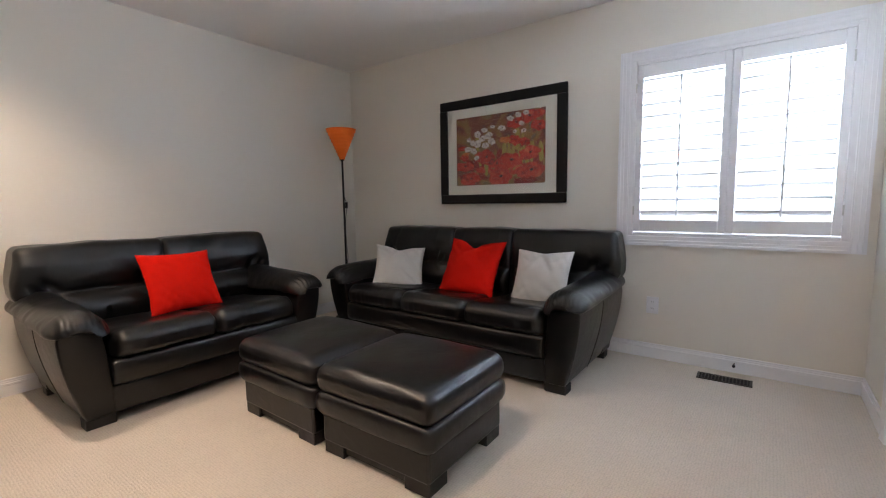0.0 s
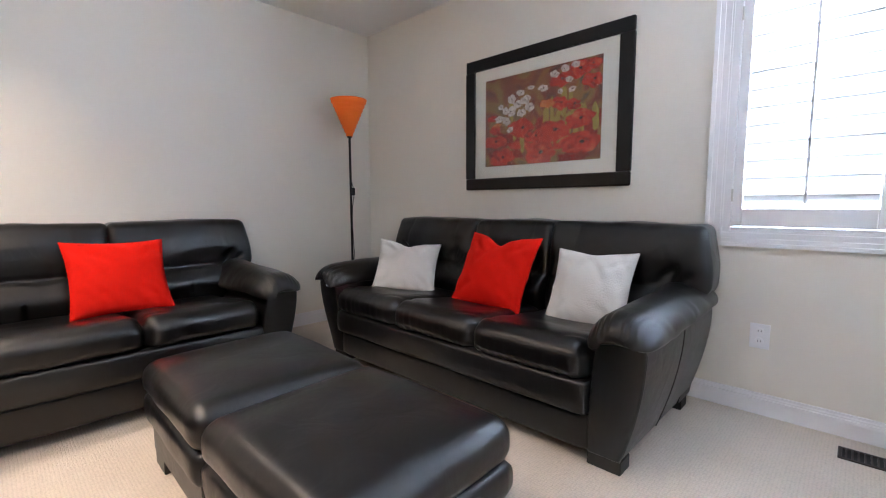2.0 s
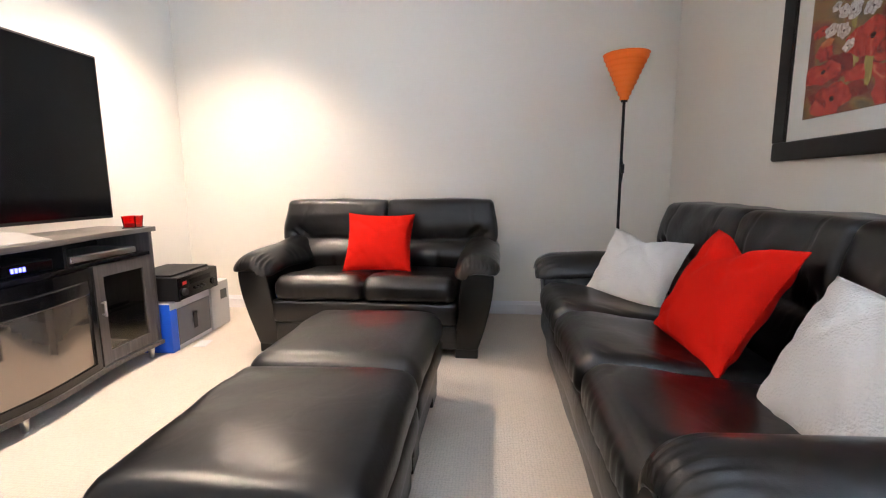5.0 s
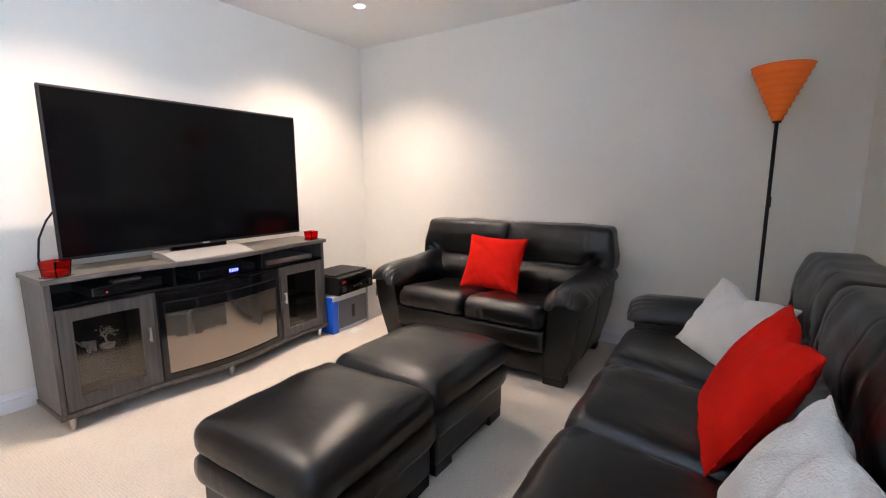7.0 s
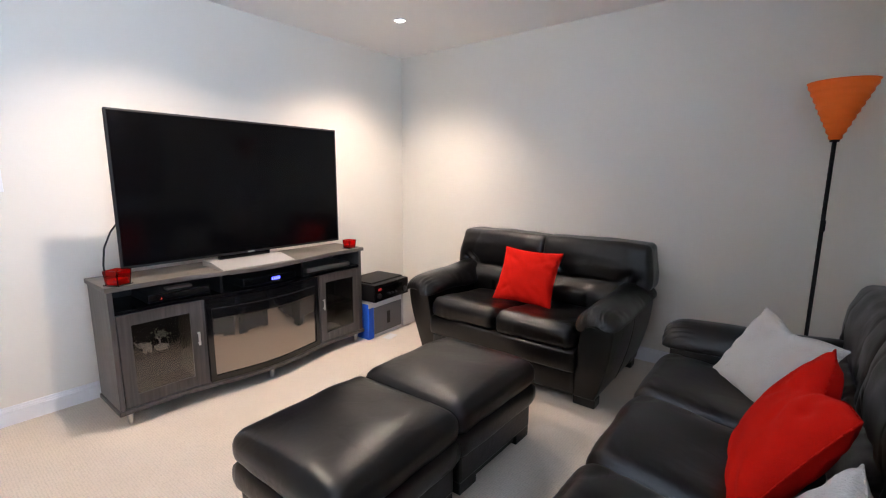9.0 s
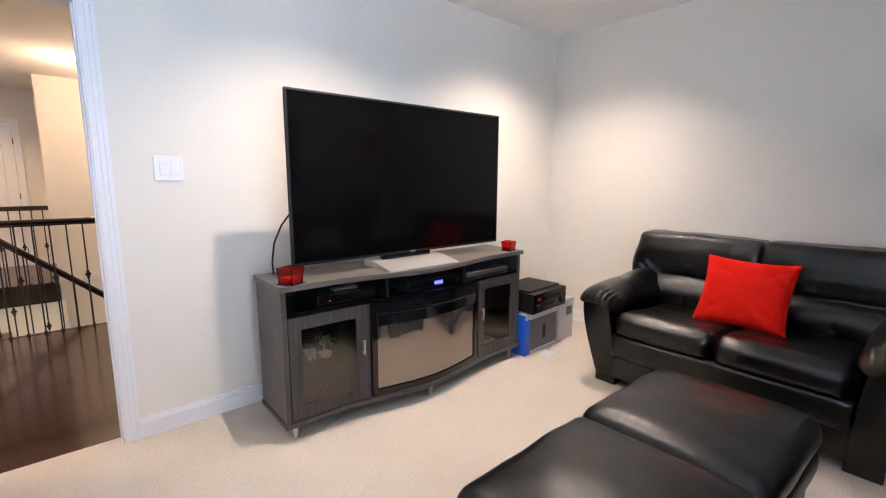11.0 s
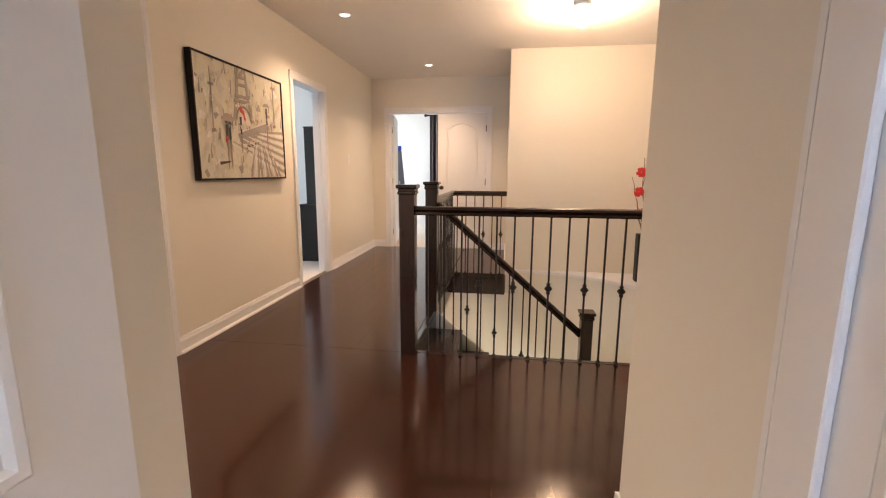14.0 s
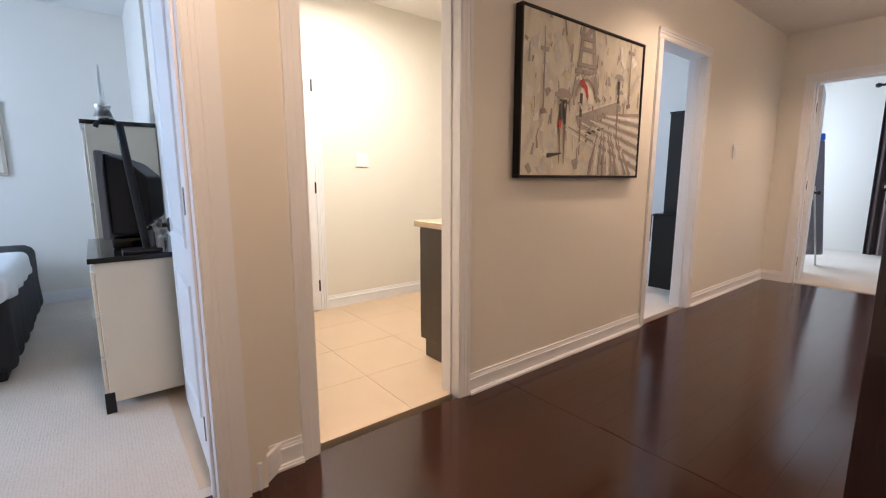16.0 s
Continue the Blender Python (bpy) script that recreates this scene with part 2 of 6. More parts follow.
def box(x0, x1, y0, y1, z0, z1, bevel=0.0, seg=2, bm=None, m=None):
    """An upright block, with rounded edges if wanted."""
    one = bmesh.new()
    bmesh.ops.create_cube(one, size=1)
    for v in one.verts:
        v.co = Vector((x0 + (v.co.x + 0.5) * (x1 - x0), y0 + (v.co.y + 0.5) * (y1 - y0), z0 + (v.co.z + 0.5) * (z1 - z0)))
    if bevel:
        bmesh.ops.bevel(one, geom=one.edges[:], offset=bevel, segments=seg, profile=0.5, affect="EDGES")
    if m:
        bmesh.ops.transform(one, matrix=m, verts=one.verts)
    return merge(bm, one)


def merge(bm, one):
    if bm is None:
        return one
    me = bpy.data.meshes.new("tmp")
    one.to_mesh(me)
    one.free()
    bm.from_mesh(me)
    bpy.data.meshes.remove(me)
    return bm


def cyl(r0, r1, z0, z1, seg=24, m=None, bm=None, caps=True):
    one = bmesh.new()
    bmesh.ops.create_cone(one, cap_ends=caps, segments=seg, radius1=r0, radius2=r1, depth=z1 - z0, matrix=Matrix.Translation((0, 0, (z0 + z1) / 2)))
    if m:
        bmesh.ops.transform(one, matrix=m, verts=one.verts)
    return merge(bm, one)


def rod(a, b, r, seg=10, bm=None):
    a, b = Vector(a), Vector(b)
    q = (b - a).to_track_quat("Z", "Y").to_matrix().to_4x4()
    return cyl(r, r, 0, (b - a).length, seg, Matrix.Translation(a) @ q, bm)


def tube(points, radii, seg=8, bm=None):
    """One bent, tapering round bar through the points."""
    one = bmesh.new()
    pts = [Vector(p) for p in points]
    if not isinstance(radii, (list, tuple)):
        radii = [radii] * len(pts)
    rings = []
    for k, (p, r) in enumerate(zip(pts, radii)):
        d = pts[min(k + 1, len(pts) - 1)] - pts[max(k - 1, 0)]
        m = Matrix.Translation(p) @ d.to_track_quat("Z", "Y").to_matrix().to_4x4()
        rings.append([one.verts.new(m @ Vector((r * math.cos(2 * math.pi * i / seg), r * math.sin(2 * math.pi * i / seg), 0))) for i in range(seg)])
    for a, b in zip(rings, rings[1:]):
        # match the rings where the twist jumps
        j = min(range(seg), key=lambda q: (b[q].co - a[0].co).length)
        for i in range(seg):
            one.faces.new((a[i], a[(i + 1) % seg], b[(i + 1 + j) % seg], b[(i + j) % seg]))
    one.faces.new(rings[0])
    one.faces.new(rings[-1])
    return merge(bm, one)


def lathe(profile, seg=32, m=None, bm=None):
    """A turned shape from (radius, height) pairs."""
    one = bmesh.new()
    rings = [[one.verts.new((r * math.cos(2 * math.pi * k / seg), r * math.sin(2 * math.pi * k / seg), z)) for k in range(seg)] for r, z in profile]
    for a, b in zip(rings, rings[1:]):
        for k in range(seg):
            one.faces.new((a[k], a[(k + 1) % seg], b[(k + 1) % seg], b[k]))
    for ring in (rings[0], rings[-1]):
        one.faces.new(ring)
    bmesh.ops.remove_doubles(one, verts=one.verts, dist=1e-5)
    if m:
        bmesh.ops.transform(one, matrix=m, verts=one.verts)
    return merge(bm, one)


def prism(points, y0, y1, bevel=0.0, axis="y", bm=None, seg=2):
    """A flat outline drawn out along one axis. axis y: points are (x, z); x: (y, z); z: (x, y)."""
    one = bmesh.new()

    def place(p, d):
        return {"y": (p[0], d, p[1]), "x": (d, p[0], p[1]), "z": (p[0], p[1], d)}[axis]
    a = [one.verts.new(place(p, y0)) for p in points]
    b = [one.verts.new(place(p, y1)) for p in points]
    one.faces.new(a)
    one.faces.new(b[::-1])
    for k in range(len(points)):
        one.faces.new((a[k], b[k], b[(k + 1) % len(points)], a[(k + 1) % len(points)]))
    bmesh.ops.recalc_face_normals(one, faces=one.faces[:])
    if bevel:
        bmesh.ops.bevel(one, geom=one.edges[:], offset=bevel, segments=seg, profile=0.5, affect="EDGES")
    return merge(bm, one)


def soft(sx, sy, sz, r, cuts=12, shape=None, bm=None):
    """A rounded, finely divided block centred on the origin, bent by shape(point, unit point)."""
    one = bmesh.new()
    bmesh.ops.create_cube(one, size=2)
    bmesh.ops.subdivide_edges(one, edges=one.edges[:], cuts=cuts, use_grid_fill=True)
    half = Vector((sx / 2, sy / 2, sz / 2))
    rr = min(r, half.x, half.y, half.z)
    for v in one.verts:
        u = v.co.copy()
        # more points near the rims, where the rounding is
        p = Vector([math.copysign(abs(c) ** 0.8, c) * h for c, h in zip(u, half)])
        inner = Vector([max(-(h - rr), min(h - rr, c)) for c, h in zip(p, half)])
        d = p - inner
        if d.length > 1e-9:
            p = inner + d.normalized() * rr
        v.co = shape(p, u) if shape else p
    return merge(bm, one)


def wall(name, axis, at, thick, a0, a1, z0, z1, holes=(), mat=None, label="plain cream painted plaster wall"):
    """A wall along x ('x': its face lies at y = at and its body goes to at + thick) or along y, with openings (from, to, bottom, top) cut through."""
    bm = bmesh.new()
    cutsa = sorted({a0, a1, *[h[0] for h in holes], *[h[1] for h in holes]})
    cutsz = sorted({z0, z1, *[min(max(h[2], z0), z1) for h in holes], *[min(max(h[3], z0), z1) for h in holes]})
    lo, hi = min(at, at + thick), max(at, at + thick)

    def filled(a, z):
        return a0 < a < a1 and z0 < z < z1 and not any(h[0] < a < h[1] and h[2] < z < h[3] for h in holes)
    na, nz = len(cutsa) - 1, len(cutsz) - 1
    grid = [[filled((cutsa[i] + cutsa[i + 1]) / 2, (cutsz[j] + cutsz[j + 1]) / 2) for j in range(nz)] for i in range(na)]
    cache = {}

    def V(i, j, s):
        if (i, j, s) not in cache:
            d = (lo, hi)[s]
            cache[i, j, s] = bm.verts.new((cutsa[i], d, cutsz[j]) if axis == "x" else (d, cutsa[i], cutsz[j]))
        return cache[i, j, s]
    for i in range(na):
        for j in range(nz):
            if not grid[i][j]:
                continue
            for s in (0, 1):
                bm.faces.new((V(i, j, s), V(i + 1, j, s), V(i + 1, j + 1, s), V(i, j + 1, s)))
            for di, dj, e in ((-1, 0, ((i, j), (i, j + 1))), (1, 0, ((i + 1, j), (i + 1, j + 1))), (0, -1, ((i, j), (i + 1, j))), (0, 1, ((i, j + 1), (i + 1, j + 1)))):
                ii, jj = i + di, j + dj
                if not (0 <= ii < na and 0 <= jj < nz and grid[ii][jj]):
                    bm.faces.new((V(*e[0], 0), V(*e[1], 0), V(*e[1], 1), V(*e[0], 1)))
    return solid(name, bm, mat or WALL, label, "wall", kind="structure")


# ---- structure ----
H = 2.53
FLOOR_Z = -0.12
wall("wall_north", "x", 4.115, 0.16, -2.80, 1.66, -0.1, H, [(0.215, 1.405, 0.885, 2.075)])
wall("wall_west", "y", -2.66, -0.14, 0.14, 4.115, -0.1, H)
wall("wall_south", "x", 0.275, -0.135, -2.66, 3.06, -0.1, H, [(0.70, 1.55, -0.1, 2.05)])
wall("wall_vestibule_east", "y", 1.555, 0.14, 0.0, 0.14, -0.1, H)
wall("wall_east", "y", 1.52, 0.14, 1.25, 4.115, -0.1, H, [(2.72, 3.50, -0.1, 2.05)])
wall("wall_east_recess", "y", 1.60, 0.06, 0.275, 1.25, -0.1, H)
wall("wall_vestibule", "y", 0.61, -0.12, -0.75, 0.14, -0.1, H)
wall("wall_hall_north", "x", -0.75, 0.12, -0.90, 0.49, -3.0, H)
wall("wall_stair_west", "y", -0.78, -0.12, -4.80, -0.75, -3.0, H)
wall("wall_block_north", "x", -4.68, -0.12, -0.78, 1.00, 0.0, H)
wall("wall_block_east", "y", 1.00, -0.12, -6.07, -4.80, -0.1, H)
wall("wall_hall_end", "x", -6.07, -0.14, 0.88, 3.20, -0.1, H, [(1.30, 2.80, -0.1, 2.05)])
wall("wall_hall_east", "y", 3.06, 0.13, -6.07, -0.76, -0.1, H, [(-4.26, -3.51, -0.1, 2.05), (-1.73, -0.965, -0.1, 2.05)])
wall("wall_bedroom_west", "y", 2.98, 0.12, -0.76, 0.14, -0.1, H, [(-0.62, 0.10, -0.1, 2.05)])
# rooms seen through the openings
wall("wall_bath_back", "y", 4.93, 0.12, -3.4, -0.70, -0.1, H)
wall("wall_bath_north", "x", -0.82, 0.10, 3.19, 4.93, -0.1, H)
wall("wall_bath_south", "x", -3.30, -0.10, 3.19, 4.93, -0.1, H)
wall("wall_bedroom_back", "y", 6.60, 0.12, -0.72, 2.6, -0.1, H)
wall("wall_bedroom_south", "x", -0.72, -0.10, 5.05, 6.72, -0.1, H)
wall("wall_bedroom_north", "x", 2.60, 0.12, 1.66, 6.60, -0.1, H, [(4.4, 6.0, 0.8, 2.1)])
wall("wall_bedroom_closet", "y", 1.78, 0.10, 0.275, 2.60, -0.1, H)
wall("wall_study_back", "y", 6.40, 0.12, -6.2, -3.4, -0.1, H, [(-5.0, -3.7, 0.8, 2.1)])
wall("wall_study_south", "x", -5.40, -0.10, 3.19, 6.40, -0.1, H)
wall("wall_master_back", "x", -9.30, -0.12, 0.6, 4.6, -0.1, H)
wall("wall_master_east", "y", 4.60, 0.12, -9.3, -6.21, -0.1, H, [(-8.9, -7.2, 0.5, 2.2)])
wall("wall_master_west", "y", 0.60, -0.12, -9.3, -6.07, -0.1, H)
solid("ceiling", box(-2.82, 6.8, -9.5, 4.3, H, H + 0.12), CEIL, "flat white painted ceiling", "ceiling", kind="structure")
solid("floor_room", box(-2.66, 1.60, 0.21, 4.115, -0.1, 0), CARPET, "beige loop-pile carpet with a dotted weave", "carpet", kind="structure")
solid("floor_bedroom", box(3.05, 6.6, -0.72, 2.6, -0.1, 0.0), CARPET, "beige loop-pile carpet with a dotted weave", "carpet", kind="structure")
solid("floor_study", box(3.12, 6.4, -5.4, -3.4, -0.1, 0.0), CARPET, "beige carpet", "carpet", kind="structure")
solid("floor_master", box(0.6, 4.6, -9.3, -6.14, -0.1, 0.0), CARPET, "beige carpet", "carpet", kind="structure")
solid("floor_bath", box(3.12, 4.93, -3.3, -0.82, -0.1, -0.004), GROUT, "beige tiled bathroom floor", "tiled floor", kind="structure")
# hall floor with the stairwell left open
bm = box(0.61, 3.06, -2.06, 0.21, -0.25, -0.012)
box(1.62, 3.06, -6.10, -2.06, -0.25, -0.012, bm=bm)
box(-0.78, 0.61, -2.06, -0.75, -0.25, -0.012, bm=bm)
box(1.00, 1.62, -6.10, -4.42, -0.25, -0.012, bm=bm)
box(2.96, 3.12, -0.76, 0.14, -0.25, -0.012, bm=bm)
hall_floor = solid("floor_hall", bm, WALNUT, "glossy dark brown hardwood plank floor", "wood floor", kind="structure")

# ---- trim: casings, baseboards, doors, window ----
def board(axis, at, out, a0, a1, z0, z1, steps, name, parent=None, mat=None, label="", vertical=False, flip=False):
    """A moulded strip on a wall face: steps are (share of width, thickness) from the opening's edge outward."""
    w = (a1 - a0) if vertical else (z1 - z0)
    line_ = [(0.0, 0.0)]
    p = 0.0
    for share, t in steps:
        line_ += [(p + 0.02 * (p > 0), t), (p + share, t)]
        p += share
    line_.append((1.0, 0.0))
    base = a0 if vertical else z0
    pts = [(at + out * t, base + (1 - q if flip else q) * w) for q, t in line_]
    if vertical:
        bm = prism([(q, d) if axis == "x" else (d, q) for d, q in pts], z0, z1, 0, "z")
    else:
        bm = prism(pts, a0, a1, 0, axis)
    if parent:
        return part(name, bm, mat or TRIM, parent, label)
    return solid(name, bm, mat or TRIM, label or "white painted moulded trim", "trim", kind="structure")


CASE = [(0.10, 0.011), (0.36, 0.0135), (0.28, 0.0155), (0.26, 0.018)]
SHOE = [(0.10, 0.028), (0.06, 0.022), (0.46, 0.012), (0.14, 0.015), (0.10, 0.010), (0.14, 0.008)]
BASE = [(0.62, 0.012), (0.14, 0.015), (0.10, 0.010), (0.14, 0.008)]


def casing(name, axis, at, out, a0, a1, top, width=0.07):
    """Door casing round an opening a0..a1 on one face of a wall."""
    root = thing(name, Matrix.Identity(4), "white painted moulded door casing", "door casing", kind="structure")
    board(axis, at, out, a0 - width, a0, 0, top, CASE, "side_casing", root, vertical=True, flip=True)
    board(axis, at, out, a1, a1 + width, 0, top, CASE, "side_casing", root, vertical=True)
    board(axis, at, out, a0 - width, a1 + width, top, top + width, CASE, "head_casing", root)
    return root


def jamb(name, axis, lo, hi, a0, a1, top, t=0.02):
    """The lining inside an opening, with a stop bead."""
    bm = bmesh.new()
    mid = (lo + hi) / 2
    for s0, s1, z0, z1 in ((a0, a0 + t, 0, top), (a1 - t, a1, 0, top), (a0 + t, a1 - t, top - t, top)):
        if axis == "x":
            box(s0, s1, lo, hi, z0, z1, 0.002, 1, bm)
        else:
            box(lo, hi, s0, s1, z0, z1, 0.002, 1, bm)
    for s0, s1, z0, z1 in ((a0 + t, a0 + t + 0.01, 0, top - t), (a1 - t - 0.01, a1 - t, 0, top - t)):
        if axis == "x":
            box(s0, s1, mid - 0.02, mid + 0.02, z0, z1, 0.002, 1, bm)
        else:
            box(mid - 0.02, mid + 0.02, s0, s1, z0, z1, 0.002, 1, bm)
    return solid(name, bm, TRIM, "white painted door jamb", "door jamb", kind="structure")


def baseboard(axis, at, out, a0, a1, h=0.105):
    return board(axis, at, out, a0, a1, 0, h, SHOE if at == 3.06 else BASE, "baseboard", label="white painted stepped baseboard")


def ring(x0, x1, z0, z1, w, y0, y1, bm=None, arch=0.0):
    """A moulding ring: outer outline at y0 sloping to an inner outline at y1."""
    one = bmesh.new()

    def outline(k):
        a, b, c, d = x0 + k, x1 - k, z0 + k, z1 - k
        pts = [(a, c), (b, c), (b, d - arch)]
        n = 10
        for i in range(1, n):
            u = i / n
            pts.append((b + (a - b) * u, d - arch + arch * math.sin(math.pi * u)))
        pts.append((a, d - arch))
        return pts
    levels = [(0.0, 0.0), (0.25 * w, 1.0), (0.6 * w, 0.8), (w, -0.35)]
    rings = [[one.verts.new((px, y0 + (y1 - y0) * lev, pz)) for px, pz in outline(k)] for k, lev in levels]
    for a, b in zip(rings, rings[1:]):
        for k in range(len(a)):
            one.faces.new((a[k], a[(k + 1) % len(a)], b[(k + 1) % len(b)], b[k]))
    inner = [one.verts.new((px, y0 + (y1 - y0) * 0.5, pz)) for px, pz in outline(w * 1.9)]
    for k in range(len(inner)):
        one.faces.new((rings[-1][k], rings[-1][(k + 1) % len(inner)], inner[(k + 1) % len(inner)], inner[k]))
    one.faces.new(inner)
    return merge(bm, one)


def hinge(parent, x, y, z):
    part("hinge", rod((x, y, z - 0.045), (x, y, z + 0.045), 0.007, 8), DARKMETAL, parent, "dark bronze hinge")


def lever(parent, x, y, z, way, side):
    """A curved lever handle on a round rose; way: along the leaf towards its hinge, side: out of the leaf."""
    rose = lathe([(0.0, 0), (0.033, 0), (0.033, 0.006), (0.026, 0.012), (0.012, 0.014), (0.011, 0.045), (0, 0.045)], 24,
                 Matrix.Translation((x, y, z)) @ Matrix.Rotation(math.radians(-90 * side), 4, "X"))
    h = part("handle_rose", rose, DARKMETAL, parent, "dark bronze handle rose", smooth=True)
    pts = [(-0.004, 0.0), (0.03, 0.001), (0.06, 0.004), (0.085, 0.015), (0.105, 0.028), (0.118, 0.031), (0.130, 0.029)]
    bm = tube([(x + way * a, y + side * 0.046, z + za) for a, za in pts], [0.010, 0.010, 0.010, 0.010, 0.009, 0.008, 0.006], 12)
    part("lever", bm, DARKMETAL, h, "curved dark bronze lever", smooth=True)


def door_leaf(name, m, w, h, label, handle=True, arch=0.07, kind="structure", knob=False, pin=1):
    """A moulded two-panel leaf: hinge edge at local x = 0, thickness along y, both faces panelled."""
    d = thing(name, m, label, "door", kind=kind)
    part("leaf", box(0, w, -0.0175, 0.0175, 0.012, h, 0.002, 1), DOORWHITE, d)
    for s in (-1, 1):
        for z0, z1, a in ((0.20, 0.715, 0.0), (0.845, h - 0.13, arch)):
            part("panel", ring(0.12, w - 0.12, z0, z1, 0.028, s * 0.0175, s * 0.0250, arch=a), DOORWHITE, d)
        if handle:
            lever(d, w - 0.060, s * 0.0175, 0.885, -1, s)
        if knob:
            part("knob", lathe([(0, 0), (0.03, 0), (0.028, 0.008), (0.012, 0.012), (0.012, 0.035), (0.026, 0.045), (0.027, 0.06), (0.015, 0.07), (0, 0.071)], 20,
                               Matrix.Translation((w - 0.06, s * 0.0175, 0.93)) @ Matrix.Rotation(math.radians(-90 * s), 4, "X")), DARKMETAL, d, "dark bronze door knob", smooth=True)
    for z in (0.22, 1.02, 1.80):
        hinge(d, 0.0, pin * 0.021, z)
    return d


def wall_plate(name, m, rockers, label, outlet=False):
    """A plate in the local xz plane that looks along -y."""
    w = 0.035 + 0.045 * rockers
    p = thing(name, m, label, "outlet" if outlet else "light switch")
    part("plate", box(-w / 2, w / 2, -0.006, 0, -0.06, 0.06, 0.003, 2), TRIM, p)
    for k in range(rockers):
        x = (k - (rockers - 1) / 2) * 0.046
        if outlet:
            for z in (-0.024, 0.024):
                o = part("socket", lathe([(0, 0), (0.017, 0), (0.016, 0.003), (0, 0.003)], 16, Matrix.Translation((x, -0.006, z)) @ Matrix.Rotation(math.radians(90), 4, "X")), TRIM, p)
                for dx in (-0.006, 0.006):
                    part("slot", box(x + dx - 0.001, x + dx + 0.001, -0.0095, -0.0085, z - 0.003, z + 0.006), BLACKMATT, o)
        else:
            part("rocker", box(x - 0.016, x + 0.016, -0.0095, -0.005, -0.034, 0.034, 0.002, 1), TRIM, p)
    return p


# room entrance
casing("casing_room_inside", "x", 0.275, 1, 0.72, 1.53, 2.03)
outer_case = thing("casing_room_outside", Matrix.Identity(4), "white painted moulded door casing", "door casing", kind="structure")
board("x", 0.14, -1, 0.65, 0.72, 0, 2.03, CASE, "side_casing", outer_case, vertical=True, flip=True)
board("x", 0.14, -1, 0.65, 1.553, 2.03, 2.10, CASE, "head_casing", outer_case)
jamb("jamb_room", "x", 0.14, 0.275, 0.70, 1.55, 2.05)
door_leaf("door_1", pose(1.508, 0.162, 0, 0, 0, 89), 0.80, 2.02, "white two-panel door standing open against the wall", pin=-1)
strike = thing("strike_plate", pose(0.7205, 0.205, 0.935), "dark bronze strike plate let into the door jamb", "strike plate")
part("plate", box(-0.001, 0.002, -0.016, 0.016, -0.032, 0.032, 0.001, 1), DARKMETAL, strike)
# closet in the room's far corner
casing("casing_closet", "y", 1.52, -1, 2.74, 3.48, 2.03)
jamb("jamb_closet", "y", 1.52, 1.66, 2.72, 3.50, 2.04)
door_leaf("door_2", pose(1.548, 3.462, 0, 0, 0, -90), 0.70, 2.02, "white closed closet door", handle=False)
# baseboards
baseboard("x", 4.115, -1, -2.66, 1.545)
baseboard("y", -2.66, 1, 0.275, 4.115)
baseboard("x", 0.275, 1, -2.66, 0.65)
baseboard("y", 1.52, -1, 3.55, 4.115)
baseboard("y", 1.52, -1, 1.25, 2.67)
baseboard("y", 0.61, 1, -0.75, 0.12)
baseboard("y", 1.555, -1, 0.0, 0.14)
baseboard("x", -0.75, -1, -0.78, 0.622)
baseboard("y", 3.06, -1, -3.46, -1.78)
baseboard("y", 3.06, -1, -6.07, -4.31)
baseboard("y", 3.06, -1, -0.915, -0.79)
baseboard("x", 0.14, -1, 1.695, 2.98)
baseboard("x", -6.07, 1, 2.86, 3.06)
baseboard("x", -6.07, 1, 1.00, 1.23)
baseboard("y", 1.00, 1, -6.07, -4.68)
baseboard("y", 4.93, -1, -3.30, -1.84)
baseboard("y", 6.60, -1, -0.72, 2.60)
# short splayed return where the bedroom casing meets the hall wall
solid("baseboard", box(-0.065, 0.065, 0, 0.014, 0, 0.105, 0.002, 1, m=pose(3.022, -0.775, 0, 0, 0, 128)), TRIM, "white painted stepped baseboard", "trim", kind="structure")
# hall openings
casing("casing_bath", "y", 3.06, -1, -1.71, -0.985, 2.03)
jamb("jamb_bath", "y", 3.06, 3.19, -1.73, -0.965, 2.05)
casing("casing_study", "y", 3.06, -1, -4.24, -3.53, 2.03)
jamb("jamb_study", "y", 3.06, 3.19, -4.26, -3.51, 2.05)
casing("casing_master", "x", -6.07, 1, 1.32, 2.78, 2.03, 0.08)
jamb("jamb_master", "x", -6.21, -6.07, 1.30, 2.80, 2.05)
bed_case = casing("casing_bedroom", "y", 2.98, -1, -0.60, 0.08, 2.03, 0.058)
board("y", 2.98, -1, -0.700, -0.658, 0, 2.088, [(0.75, 0.020), (0.25, 0.016)], "back_band", bed_case, vertical=True, flip=True)
jamb_bed = jamb("jamb_bedroom", "y", 2.98, 3.10, -0.62, 0.10, 2.05)
for z in (0.22, 1.02, 1.80):
    part("hinge_leaf", box(3.062, 3.098, -0.600, -0.5975, z - 0.045, z + 0.045, 0.001, 1), DARKMETAL, jamb_bed, "dark bronze hinge leaf")
door_leaf("door_3", pose(3.116, -0.622, 0, 0, 0, -2), 0.76, 2.02, "white two-panel bedroom door standing open")
door_leaf("door_4", pose(1.325, -6.10, 0), 0.72, 2.02, "white closed leaf of the double bedroom door", handle=False, arch=0.09, knob=True)
door_leaf("door_5", pose(2.76, -6.205, 0, 0, 0, -80), 0.72, 2.02, "white open leaf of the double bedroom door", handle=False, arch=0.09, knob=True)
door_leaf("door_6", pose(4.905, -1.76, 0, 0, 0, 90), 0.66, 2.02, "white closet door in the bathroom wall", handle=False)
casing("casing_bath_closet", "y", 4.93, -1, -1.77, -1.08, 2.03)
wall_plate("light_switch", pose(0.427, 0.281, 1.334, 0, 0, 180), 2, "white double rocker switch plate on the wall")
